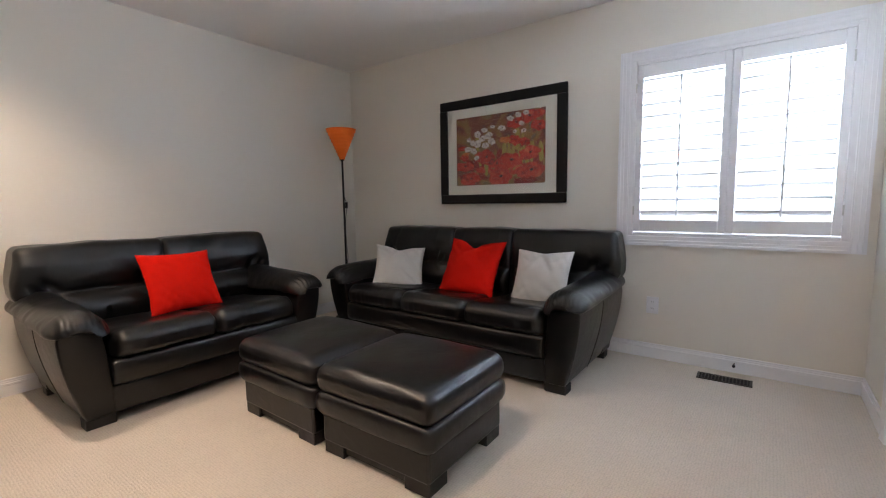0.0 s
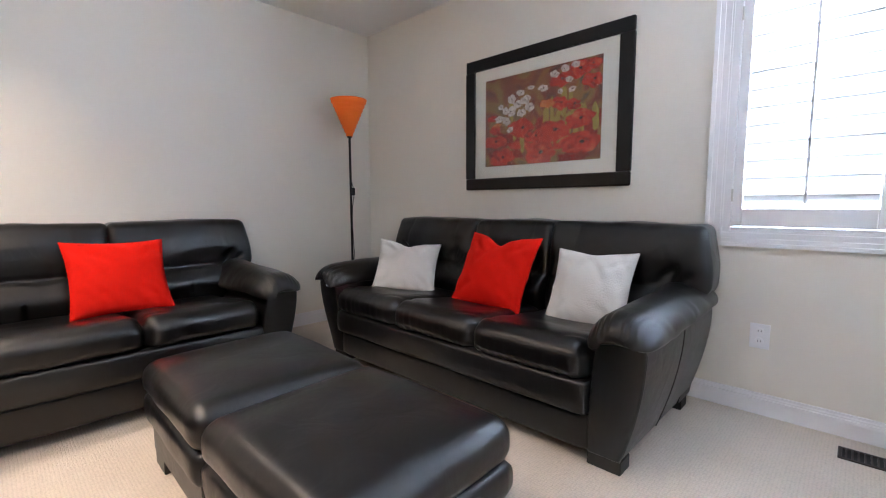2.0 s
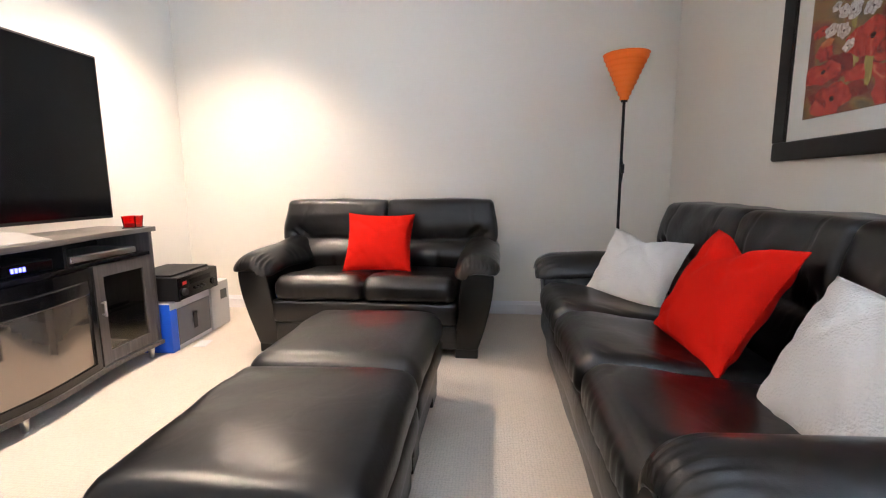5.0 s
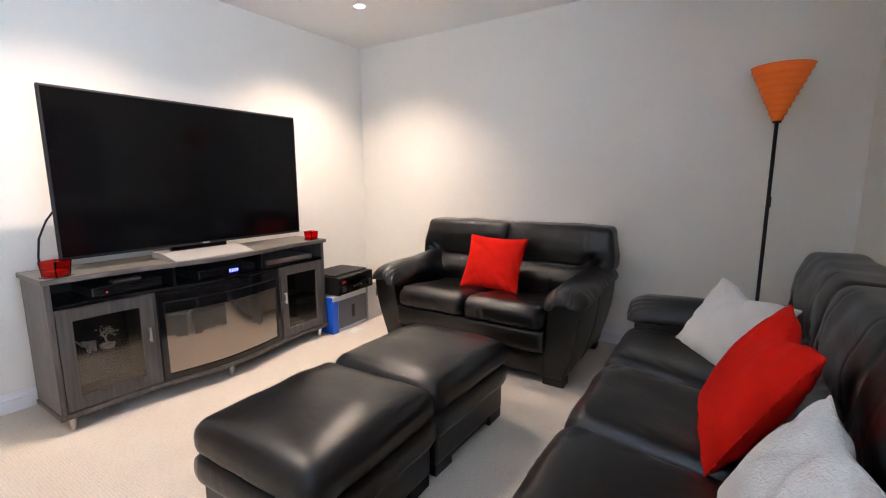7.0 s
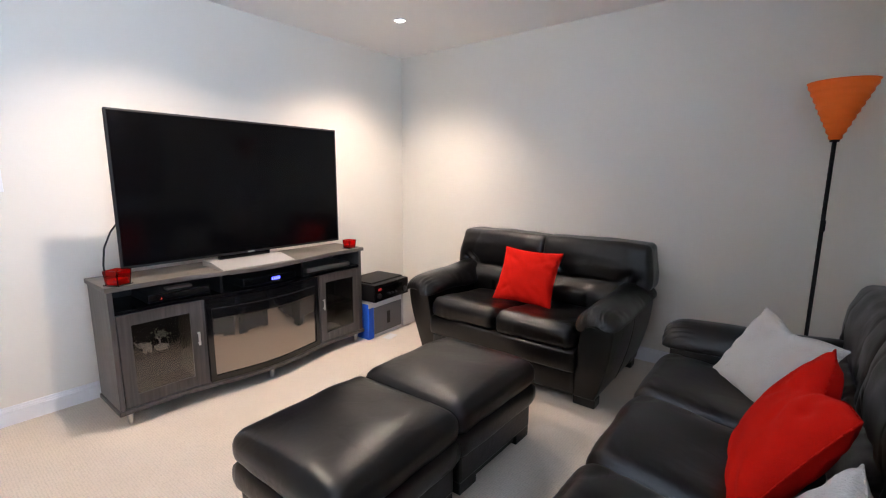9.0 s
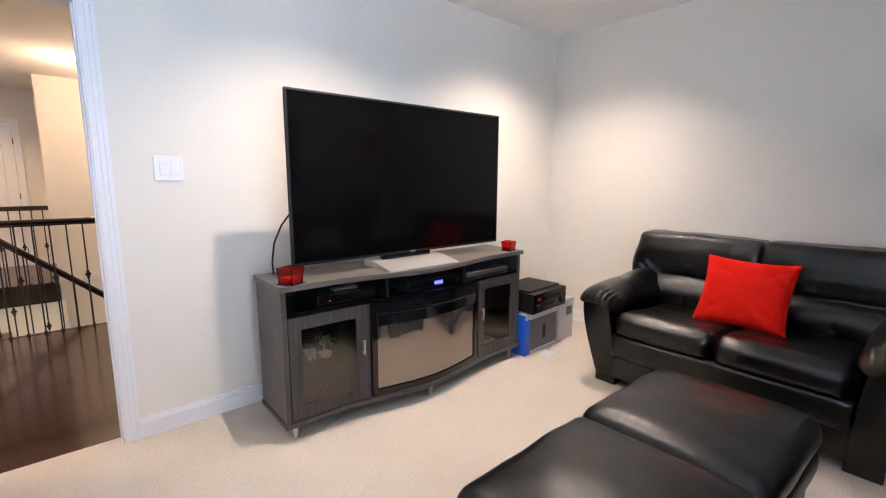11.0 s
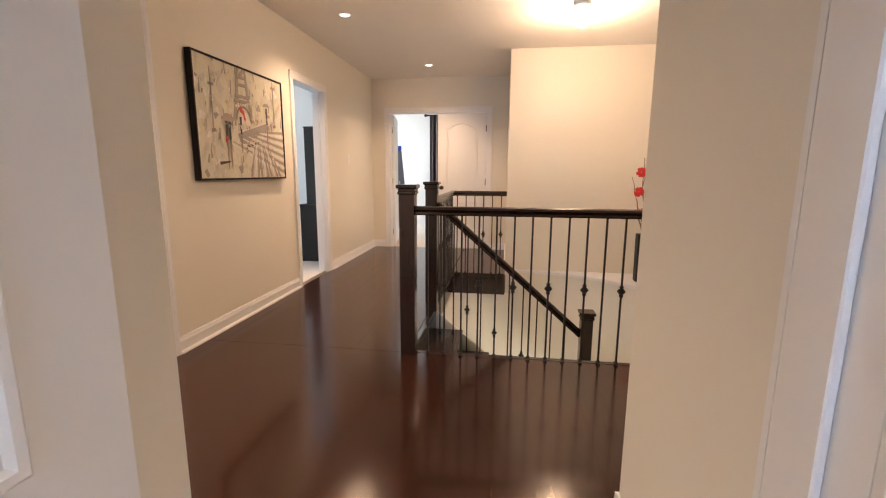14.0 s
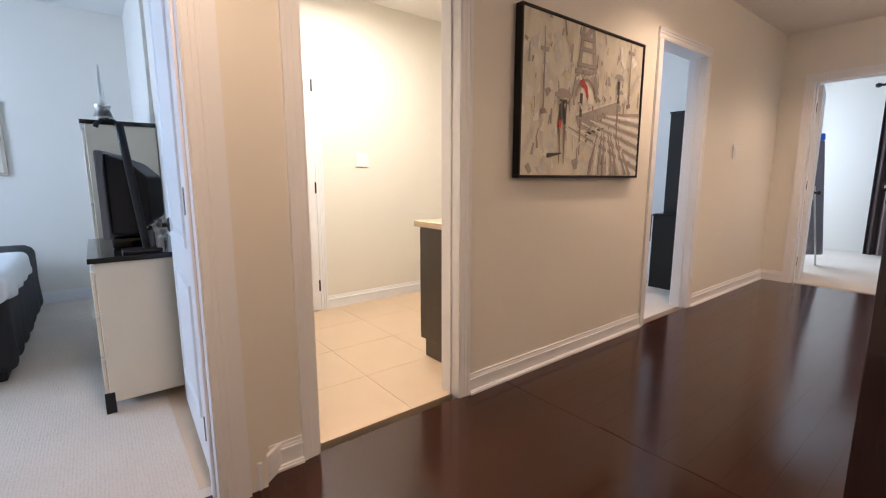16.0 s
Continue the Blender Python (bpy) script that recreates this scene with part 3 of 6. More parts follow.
wall_plate("wall_outlet", pose(0.398, 4.111, 0.385), 1, "white wall socket with two outlets above the baseboard", outlet=True)
wall_plate("light_switch", pose(3.056, -4.98, 1.33, 0, 0, -90), 1, "white rocker switch on the cream hall wall")
wall_plate("light_switch", pose(4.926, -2.20, 1.25, 0, 0, -90), 2, "white switch plate on the bathroom wall")


# window with louvred shutters
def shutter_window():
    win = thing("window_1", Matrix.Identity(4), "white window with two bright louvred plantation shutters", "window", kind="structure")
    y = 4.115
    x0, x1, z0, z1 = 0.215, 1.405, 0.885, 2.075
    for a0, a1, flip in ((x0 - 0.075, x0, True), (x1, x1 + 0.075, False)):
        board("x", y, -1, a0, a1, z0 - 0.075, z1 + 0.075, CASE, "side_casing", win, vertical=True, flip=flip)
    board("x", y, -1, x0, x1, z1, z1 + 0.075, CASE, "head_casing", win)
    board("x", y, -1, x0, x1, z0 - 0.075, z0, CASE, "sill_casing", win, flip=True)
    # fixed frame
    bm = box(x0, x0 + 0.035, y - 0.012, y + 0.07, z0, z1, 0.003, 1)
    box(x1 - 0.035, x1, y - 0.012, y + 0.07, z0, z1, 0.003, 1, bm)
    box(x0 + 0.035, x1 - 0.035, y - 0.008, y + 0.07, z0, z0 + 0.019, 0.002, 1, bm)
    box(x0 + 0.035, x1 - 0.035, y - 0.008, y + 0.07, z1 - 0.025, z1, 0.002, 1, bm)
    box((x0 + x1) / 2 - 0.022, (x0 + x1) / 2 + 0.022, y + 0.024, y + 0.068, z0 + 0.019, z1 - 0.025, 0.002, 1, bm)
    part("window_frame", bm, TRIM, win)
    mid = (x0 + x1) / 2
    for k, (a0, a1) in enumerate(((x0 + 0.037, mid - 0.002), (mid + 0.002, x1 - 0.037))):
        b0, b1 = z0 + 0.022, z1 - 0.028
        st, rt = 0.042, 0.085
        bm = box(a0, a0 + st, y - 0.01, y + 0.02, b0, b1, 0.003, 1)
        box(a1 - st, a1, y - 0.01, y + 0.02, b0, b1, 0.003, 1, bm)
        box(a0 + st, a1 - st, y - 0.01, y + 0.02, b0, b0 + rt, 0.003, 1, bm)
        box(a0 + st, a1 - st, y - 0.01, y + 0.02, b1 - rt, b1, 0.003, 1, bm)
        panel = part("shutter", bm, TRIM, win, "white shutter frame")
        n = 12
        lo, hi = b0 + rt, b1 - rt
        pitch = (hi - lo) / n
        slat = [(-0.038, 0.0), (-0.030, 0.004), (0.0, 0.0055), (0.030, 0.004), (0.038, 0.0), (0.030, -0.004), (0.0, -0.0055), (-0.030, -0.004)]
        mesh = None
        for i in range(n):
            if mesh is None:
                lv = part("louver", prism(slat, a0 + st + 0.003 - (a0 + a1) / 2, a1 - st - 0.003 - (a0 + a1) / 2, axis="x"), LOUVER, panel)
                mesh = lv.data
            else:
                lv = new("louver", mesh)
                lv.parent = panel
            lv.matrix_basis = pose((a0 + a1) / 2, y + 0.006, lo + (i + 0.5) * pitch, -40)
        part("tilt_rod", box((a0 + a1) / 2 - 0.006, (a0 + a1) / 2 + 0.006, y - 0.042, y - 0.032, lo + 0.02, hi - 0.01, 0.002, 1), TRIM, panel)
        for z in (b0 + 0.15, b1 - 0.15):
            hx = a0 - 0.001 if k == 0 else a1 + 0.001
            part("hinge", rod((hx, y - 0.014, z - 0.03), (hx, y - 0.014, z + 0.03), 0.005, 8), METAL, panel)
    pane = part("pane", box(x0, x1, y + 0.115, y + 0.119, z0, z1), PANE, win)
    pane.visible_shadow = False
    bm = box(x0 - 0.02, x0 + 0.03, y + 0.10, y + 0.14, z0, z1)
    box(x1 - 0.03, x1 + 0.02, y + 0.10, y + 0.14, z0, z1, bm=bm)
    box(mid - 0.025, mid + 0.025, y + 0.10, y + 0.14, z0, z1, bm=bm)
    part("sash", bm, TRIM, win)


LOUVER = material("louver_paint", (0.82, 0.82, 0.83), 0.4, spread=0.01, bump=0.0)
shutter_window()
outside = emitter("outside_glow", (0.86, 0.93, 1.0), 1.6)
solid("backdrop", box(-6, 8, 9.0, 9.05, -4, 8), outside, "overexposed daylight haze outside the window", "backdrop", kind="structure")


# ---- leather seating ----
def sstep(a, b, x):
    u = max(0.0, min(1.0, (x - a) / (b - a)))
    return u * u * (3 - 2 * u)


def crisp(ob, angle=38):
    """Smooth shading that keeps the sharper edges."""
    ob.data.polygons.foreach_set("use_smooth", [True] * len(ob.data.polygons))
    ob.data.set_sharp_from_angle(angle=radians(angle))
    return ob


def fold(a, b, p, width):
    """Nearness (0 to 1) of a point to a crease from a to b, fading towards its ends."""
    ax, az, bx, bz = *a, *b
    dx, dz = bx - ax, bz - az
    L = dx * dx + dz * dz
    t = ((p[0] - ax) * dx + (p[1] - az) * dz) / L
    tt = max(0.0, min(1.0, t))
    d2 = (p[0] - ax - tt * dx) ** 2 + (p[1] - az - tt * dz) ** 2
    return math.exp(-d2 / width ** 2) * (0.25 + 0.75 * (4 * tt * (1 - tt)) ** 0.5)


def couch(name, m, feet_w, n, label):
    """A padded leather couch: local x along its width, the front at y = 0, the back towards +y."""
    c = thing(name, m, label, "sofa", "black leather seating")
    hw = feet_w / 2
    inn = hw - 0.135
    bk = hw + 0.112
    sw = inn * 2 / n

    def wob(p, s, f=6.0):
        return noise.noise(Vector(p) * f + Vector((s * 3.1, s, 0))) * 0.006

    # plinth and the two front bands
    part("base", box(-inn, inn, 0.045, 0.86, 0.055, 0.33, 0.01), LEATHER, c)
    for z0, z1, y, deep in ((0.205, 0.352, -0.040, 0.012), (0.055, 0.214, -0.012, 0.004)):
        bm = soft(inn * 2 + 0.02, 0.12, z1 - z0, 0.022, 24, lambda p, u, s=z0, d=deep: p + Vector((0, -d * (1 - u.z * u.z) * (u.y < 0) + wob(p, s, 4) + 0.0016 * math.sin(p.x * 38 + 4 * noise.noise(p * 5)) * max(0, u.z), 0)))
        bmesh.ops.translate(bm, vec=(0, y + 0.06, (z0 + z1) / 2), verts=bm.verts)
        part("front_band", bm, LEATHER, c, smooth=True)
    for k in range(n):
        cx = -inn + sw * (k + 0.5)

        def seat(p, u, k=k):
            q = p.copy()
            edge = (1 - u.x ** 6) * (1 - max(0.0, u.y) ** 5)
            if u.z > 0:
                q.z += 0.020 * edge * u.z
                # settles towards the back, with a shallow hollow where one sits
                q.z -= u.z * (0.048 * sstep(-0.75, 0.6, u.y) + 0.010 * math.exp(-(u.x / 0.5) ** 2 - (u.y / 0.4) ** 2))
            if u.y < -0.5:
                q.y -= 0.020 * (1 - u.z * u.z) * (1 - u.x ** 6)
            # puckers along the front seam, fading up over the roll
            near = sstep(-0.70, -0.97, u.y) * (1 - 0.5 * sstep(0.1, 1.0, u.z))
            run = p.x * 135 + 5 * noise.noise(Vector((p.x * 5, k, 0))) + 9 * p.z
            g = math.sin(run) * (0.5 + noise.noise(Vector((p.x * 11, k * 3, 1)))) * 0.0040
            q.y += g * near * (1 - 0.6 * abs(u.x))
            q.z += 0.5 * g * near
            # drag folds that start at the side seams
            for sx in (-1, 1):
                f = fold((sx * 0.95, -0.55), (sx * 0.45, -0.85), (u.x, u.y), 0.06) + fold((sx * 0.97, 0.1), (sx * 0.6, -0.35), (u.x, u.y), 0.05) * 0.6
                q.z -= 0.005 * f * max(0, u.z)
            q += Vector((wob(p, k), wob(p, k + 5), wob(p, k + 9) * 1.2))
            return q
        bm = soft(sw + 0.010, 0.66, 0.150, 0.058, 44, seat)
        bmesh.ops.translate(bm, vec=(cx, 0.285, 0.405), verts=bm.verts)
        part("seat_cushion", bm, LEATHER, c, smooth=True)
    seams = [-bk] + [-inn + sw * k * 1.0 for k in range(1, n)] + [bk]
    for k in range(n):
        b0, b1 = seams[k], seams[k + 1]
        cx, bw = (b0 + b1) / 2, b1 - b0
        outer = [sx for sx, on in ((-1, k == 0), (1, k == n - 1)) if on]

        def back(p, u, k=k, cx=cx, bw=bw, outer=outer):
            q = p.copy()
            z = p.z + 0.665                      # height over the floor
            X = cx + p.x
            if u.y < 0:
                f = -u.y
                side = 1 - 0.75 * abs(u.x) ** 8
                # flat headrest above, fuller lumbar roll below, a pulled seam between
                q.y -= f * 0.022 * sstep(0.62, 0.76, z) * sstep(0.93, 0.80, z) * side
                q.y -= f * 0.058 * math.exp(-((z - 0.535) / 0.095) ** 2) * side
                dip = 0.632 + 0.010 * math.cos(u.x * 2.2)
                q.y += f * 0.026 * math.exp(-((z - dip) / 0.012) ** 2) * (1 - u.x ** 4) ** 0.6
                q.y += f * 0.010 * math.exp(-((z - dip - 0.01) / 0.05) ** 2) * (1 - u.x ** 4)
                # the seam forks: a fan of creases climbs from each end of it
                for sx in (-1, 1):
                    w = 1.0 if sx in outer else 0.55
                    ex, px = sx * 0.50, (u.x, (z - dip) / 0.30)
                    fan = fold((ex - sx * 0.02, 0.02), (ex + sx * 0.10, 0.34), px, 0.046)
                    fan += 0.8 * fold((ex - sx * 0.12, 0.05), (ex + sx * 0.02, 0.26), px, 0.038)
                    fan += 0.9 * fold((ex + sx * 0.06, -0.02), (ex + sx * 0.26, 0.22), px, 0.044)
                    fan += 0.7 * fold((ex + sx * 0.02, -0.06), (ex + sx * 0.22, -0.26), px, 0.048)
                    fan += 0.5 * fold((ex - sx * 0.10, -0.04), (ex + sx * 0.02, -0.20), px, 0.022)
                    q.y += f * 0.034 * w * fan
                    # stitched line that runs up the headrest
                    line_x = sx * 0.50
                    q.y += f * 0.0045 * math.exp(-((u.x - line_x - 0.02 * math.sin(z * 30)) / 0.018) ** 2) * sstep(0.69, 0.76, z)
                q.y += f * math.sin(p.x * 62 + k + noise.noise(p * 8) * 3) * 0.0026 * math.exp(-((z - 0.66) / 0.035) ** 2)
                q.y += f * noise.noise(Vector((p.x * 8, k * 4, z * 11))) * 0.005
            q.y += 0.16 * (z - 0.45)
            q.z += 0.007 * (1 - u.x * u.x) * max(0, u.z) + 0.004 * noise.noise(Vector((X * 4, k, 0))) * max(0, u.z)
            lim = bk - 0.060 + 0.060 * sstep(0.52, 0.66, z) - 0.035 * sstep(0.70, 0.93, z)
            q.x = (cx + q.x) * (lim / bk if outer and abs(u.x) > 0 and (u.x * outer[0] > 0 or len(outer) > 1) else 1.0)
            q += Vector((wob(p, k + 2, 7), wob(p, k + 3, 7), wob(p, k + 4, 7)))
            return q
        bm = soft(bw + 0.008, 0.21, 0.51, 0.038, 60, back)
        bmesh.ops.translate(bm, vec=(0, 0.70, 0.660), verts=bm.verts)
        part("back_cushion", bm, LEATHER, c, smooth=True)
    bm = prism([(0.68, 0.06), (0.86, 0.06), (0.895, 0.84), (0.86, 0.86), (0.72, 0.60)], -bk + 0.03, bk - 0.03, 0.012, "x")
    for v in bm.verts:                      # narrows towards the floor with the arms
        w = hw - 0.012 + 0.10 * min(1.0, v.co.z / 0.45)
        v.co.x = max(-w, min(w, v.co.x))
    part("back_panel", bm, LEATHER, c)

    def flank(z):                           # outer side of an arm, curving in towards the foot
        u = (z - 0.055) / 0.445
        return hw - 0.008 + 0.094 * (1 - (1 - u) ** 1.7)

    for s in (-1, 1):
        rise = [(flank(z), z) for z in [0.055 + 0.445 * i / 10 for i in range(11)]]
        pts = [(inn - 0.005, 0.055)] + rise + [(hw + 0.080, 0.535), (hw + 0.055, 0.555), (inn + 0.075, 0.552), (inn + 0.045, 0.525), (inn + 0.030, 0.44), (inn + 0.008, 0.25)]
        bm = prism([(s * a, b) for a, b in pts], 0.0, 0.86, 0.011, "y", seg=3)
        for v in bm.verts:                  # the front leans out towards its top
            v.co.y -= 0.036 * sstep(0.05, 0.52, v.co.z) * max(0.0, 1 - v.co.y / 0.4)
        arm = crisp(part("arm", bm, LEATHER, c))
        # welted edge of the front panel and a stitched seam on the side
        part("welt", tube([(s * (a - 0.004), 0.014 - 0.036 * sstep(0.05, 0.52, b), b) for a, b in rise], 0.0055, 8), LEATHER, arm, smooth=True)
        part("seam", tube([(s * (a + 0.0005), 0.40, b) for a, b in rise], 0.0035, 6), LEATHER, arm, smooth=True)

        # the pad: a long pillow that droops over the front and on both flanks
        bm = bmesh.new()
        ns, na = 84, 116
        rings = []
        for i in range(ns + 1):
            t = i / ns
            t = t * t * (3 - 2 * t) * 0.5 + t * 0.5
            y = -0.078 + 0.89 * t
            grow = min(1.0, (1 - (1 - min(1.0, t / 0.125)) ** 2) ** 0.5) * min(1.0, (1 - (1 - min(1.0, (1 - t) / 0.10)) ** 2) ** 0.5)
            front = sstep(0.42, 0.0, t)
            half, thick = 0.132 * (0.50 + 0.50 * grow) + 0.012 * sstep(0.2, 0.8, t), 0.052 * max(0.02, grow)
            zc = 0.578 - 0.016 * front - 0.020 * (1 - grow) * front + 0.022 * sstep(0.45, 1.0, t)
            row = []
            for j in range(na):
                a = 2 * math.pi * j / na
                ca, sa = math.cos(a), math.sin(a)
                o = math.copysign(abs(ca) ** 0.80, ca)            # 1 outside, -1 at the seat
                h = math.copysign(abs(sa) ** 0.85, sa)
                x, z = half * o, zc + thick * h
                z -= 0.024 * max(0.0, o) ** 2
                z -= (0.050 + 0.030 * sstep(0.2, 0.7, t)) * max(0.0, -o) ** 2.0
                z += 0.010 * (1 - o * o) * max(0.0, h)
                p = Vector((x, y, z))
                # gathers that fan over the front lip and along the under seam
                near = sstep(0.24, 0.06, t)
                g = math.sin(x * 250 + 5 * noise.noise(p * 8)) * (0.7 + noise.noise(Vector((x * 14, s, t * 6))))
                z += 0.0024 * g * near * (0.35 + 0.65 * max(0.0, h))
                dy = -0.0022 * g * near
                side = sstep(0.55, 0.95, abs(o))
                z += 0.0045 * side * math.sin(y * 60 + 5 * noise.noise(p * 6)) * (0.4 + noise.noise(Vector((y * 8, s, o))))
                w = Vector((wob(p, s, 6), wob(p, s + 3, 6), wob(p, s + 6, 6)))
                row.append(bm.verts.new(Vector((s * (hw - 0.010 + x), y + dy, z)) + w))
            rings.append(row)
        for r0, r1 in zip(rings, rings[1:]):
            for j in range(na):
                bm.faces.new((r0[j], r0[(j + 1) % na], r1[(j + 1) % na], r1[j]))
        bm.faces.new(rings[0])
        bm.faces.new(rings[-1])
        part("arm_pad", bm, LEATHER, c, smooth=True)
        for y0 in (0.012, 0.75):
            part("foot", box(*sorted((s * (hw - 0.004), s * (hw - 0.138))), y0, y0 + 0.09, 0, 0.058, 0.004, 1), FOOTBLACK, c, "black block foot")
    return c


couch("loveseat", pose(-1.695, 2.058, 0, 0, 0, 90), 1.36, 2, "black leather two-seat loveseat with padded arms")
couch("sofa", pose(-0.832, 3.139, 0), 1.935, 3, "black leather three-seat sofa with padded arms")


def ottoman(m):
    o = thing("ottoman", m, "black leather ottoman with a puffed cushion top", "ottoman", "black leather seating")

    def top(p, u):
        q = p.copy()
        if u.z > 0:
            q.z += 0.030 * (1 - abs(u.x) ** 2.6) * (1 - abs(u.y) ** 2.6)
        q.x *= 1 - 0.03 * (1 - u.y * u.y) * 0
        q += Vector([noise.noise(p * 7 + Vector((i, 0, 0))) * 0.005 for i in range(3)])
        return q

    def puff(p, u):
        q = p.copy()
        b = 0.018 * (1 - u.z * u.z)
        q.x += math.copysign(b, u.x) * (abs(u.x) > 0.9)
        q.y += math.copysign(b, u.y) * (abs(u.y) > 0.9)
        q += Vector([noise.noise(p * 9 + Vector((i, 4, 0))) * 0.004 for i in range(3)])
        return q
    W, D = 0.635, 0.60
    bm = soft(W + 0.03, D + 0.03, 0.135, 0.058, 20, top)
    bmesh.ops.translate(bm, vec=(0, 0, 0.352), verts=bm.verts)
    part("cushion", bm, LEATHER, o, smooth=True)
    bm = soft(W - 0.005, D - 0.005, 0.13, 0.03, 14, puff)
    bmesh.ops.translate(bm, vec=(0, 0, 0.240), verts=bm.verts)
    part("middle_band", bm, LEATHER, o, smooth=True)
    hx, hy = W / 2 - 0.012, D / 2 - 0.012
    bm = box(-hx, hx, -hy, hy, 0.055, 0.19, 0.012)
    part("base", bm, LEATHER, o)
    for sx in (-1, 1):
        for sy in (-1, 1):
            part("foot", box(*sorted((sx * (hx - 0.004), sx * (hx - 0.13))), *sorted((sy * (hy - 0.004), sy * (hy - 0.13))), 0, 0.062, 0.004, 1), LEATHER, o)
    for sy in (-1, 1):
        part("skirt", box(-hx + 0.13, hx - 0.13, *sorted((sy * (hy - 0.02), sy * (hy - 0.05))), 0.018, 0.06), FOOTBLACK, o)
    return o


ott = ottoman(pose(-0.268, 2.262, 0, 0, 0, 1))
copy_thing(ott, pose(-0.935, 2.258, 0, 0, 0, -1))


def pillow(name, centre, xdir, ydir, w, h, mat, label, chop=0.0, thick=0.15):
    X, Y = Vector(xdir).normalized(), Vector(ydir).normalized()
    Z = X.cross(Y).normalized()
    Y = Z.cross(X)
    m = Matrix.Translation(centre) @ Matrix((X, Y, Z)).transposed().to_4x4()
    n = 34
    bm = bmesh.new()
    seed = centre[0] * 7

    def at(u, v, s):
        px = u * w / 2 * (1 - 0.085 * (1 - v * v) * abs(u))
        py = v * h / 2 * (1 - 0.085 * (1 - u * u) * abs(v))
        if chop and v > 0:
            py -= chop * math.exp(-((u + 0.05) / 0.34) ** 2) * v ** 2
        full = ((1 - u ** 2) * (1 - v ** 2)) ** 0.42
        d = thick / 2 * full
        d *= 1 - (0.35 * math.exp(-((u + 0.05) / 0.22) ** 2) * sstep(0.0, 1.0, v) if chop else 0)
        rim = (1 - full)
        d += 0.006 * full * noise.noise(Vector((u * 2.2 + seed, v * 2.2, s)))
        d += 0.010 * rim * math.sin((u * 15 + v * 11) + seed + 3 * noise.noise(Vector((u * 2, v * 2, seed)))) * full ** 0.5
        # drag lines from the corners towards the middle
        for cu, cv in ((1, 1), (-1, 1), (1, -1), (-1, -1)):
            d -= 0.007 * full ** 0.6 * fold((cu * 0.95, cv * 0.80), (cu * 0.35, cv * 0.45), (u, v), 0.07) + 0.006 * full ** 0.6 * fold((cu * 0.80, cv * 0.95), (cu * 0.50, cv * 0.40), (u, v), 0.06)
        if chop:
            for sv in (-0.12, 0.12):
                d -= 0.010 * full ** 0.5 * fold((sv * 0.4 - 0.05, 0.85), (sv * 3.5, 0.1), (u, v), 0.08)
        return (px, py, s * max(d, 0.003))
    sides = []
    for s in (1, -1):
        sides.append([[bm.verts.new(at(-1 + 2 * i / n, -1 + 2 * j / n, s)) for j in range(n + 1)] for i in range(n + 1)])
        g = sides[-1]
        for i in range(n):
            for j in range(n):
                bm.faces.new((g[i][j], g[i + 1][j], g[i + 1][j + 1], g[i][j + 1]))
    rim = [(i, 0) for i in range(n)] + [(n, j) for j in range(n)] + [(i, n) for i in range(n, 0, -1)] + [(0, j) for j in range(n, 0, -1)]
    for (a, b), (c2, d2) in zip(rim, rim[1:] + rim[:1]):
        bm.faces.new((sides[0][a][b], sides[0][c2][d2], sides[1][c2][d2], sides[1][a][b]))
    p = thing(name, m, label, "pillow", "throw pillows")
    part("cover", bm, mat, p, smooth=True)
    bm = bmesh.new()
    pts = [at(-1 + 2 * i / n, -1 + 2 * j / n, 0) for i, j in rim[::2]]
    for a, b in zip(pts, pts[1:] + pts[:1]):
        rod((a[0] * 1.005, a[1] * 1.005, 0), (b[0] * 1.005, b[1] * 1.005, 0), 0.0028, 6, bm)
    part("piping", bm, mat, p, smooth=True)
    return p


pillow("throw_pillow", (-2.110, 2.053, 0.640), (-0.02, 0.435, -0.010), (-0.177, 0.004, 0.349), 0.455, 0.415, REDCLOTH, "square red velvet pillow propped on the loveseat", 0.0, 0.15)
pillow("throw_pillow", (-1.489, 3.530, 0.596), (0.311, 0.259, -0.04), (-0.091, 0.176, 0.30), 0.42, 0.385, WHITECLOTH, "small white textured pillow leaning in the sofa corner", 0.03)
pillow("throw_pillow", (-0.791, 3.586, 0.634), (0.445, 0.024, -0.017), (-0.004, 0.205, 0.371), 0.465, 0.455, REDCLOTH, "red velvet pillow with a chopped top on the sofa", 0.055, 0.17)
pillow("throw_pillow", (-0.236, 3.624, 0.594), (0.400, 0.025, 0.0), (-0.015, 0.176, 0.345), 0.405, 0.415, WHITECLOTH, "white textured pillow at the end of the sofa", 0.01, 0.16)


# ---- floor lamp ----
ORANGE = material("orange_paper_shade", (0.95, 0.17, 0.006), 0.75, spread=0.05, bump=0.02)
lamp = thing("floor_lamp", pose(-2.315, 3.663, 0), "black pole lamp with an orange ribbed cone shade", "floor lamp")
part("base", lathe([(0, 0), (0.125, 0), (0.125, 0.012), (0.11, 0.02), (0.02, 0.028), (0, 0.028)], 32), BLACKMATT, lamp, smooth=True)
part("pole", rod((0, 0, 0.02), (0, 0, 1.57), 0.0095, 14), BLACKMATT, lamp, smooth=True)
outer = [(0.022 + 0.122 * (k / 36) + 0.0035 * math.sin(k / 36 * 9 * 2 * math.pi), 1.56 + 0.285 * (k / 36)) for k in range(37)]
part("shade", lathe(outer + [(r - 0.004, z) for r, z in outer[::-1]], 40), ORANGE, lamp, "ribbed orange cone shade", smooth=True)
part("socket", lathe([(0, 1.55), (0.02, 1.55), (0.022, 1.585), (0.014, 1.62), (0, 1.62)], 20), BLACKMATT, lamp, smooth=True)
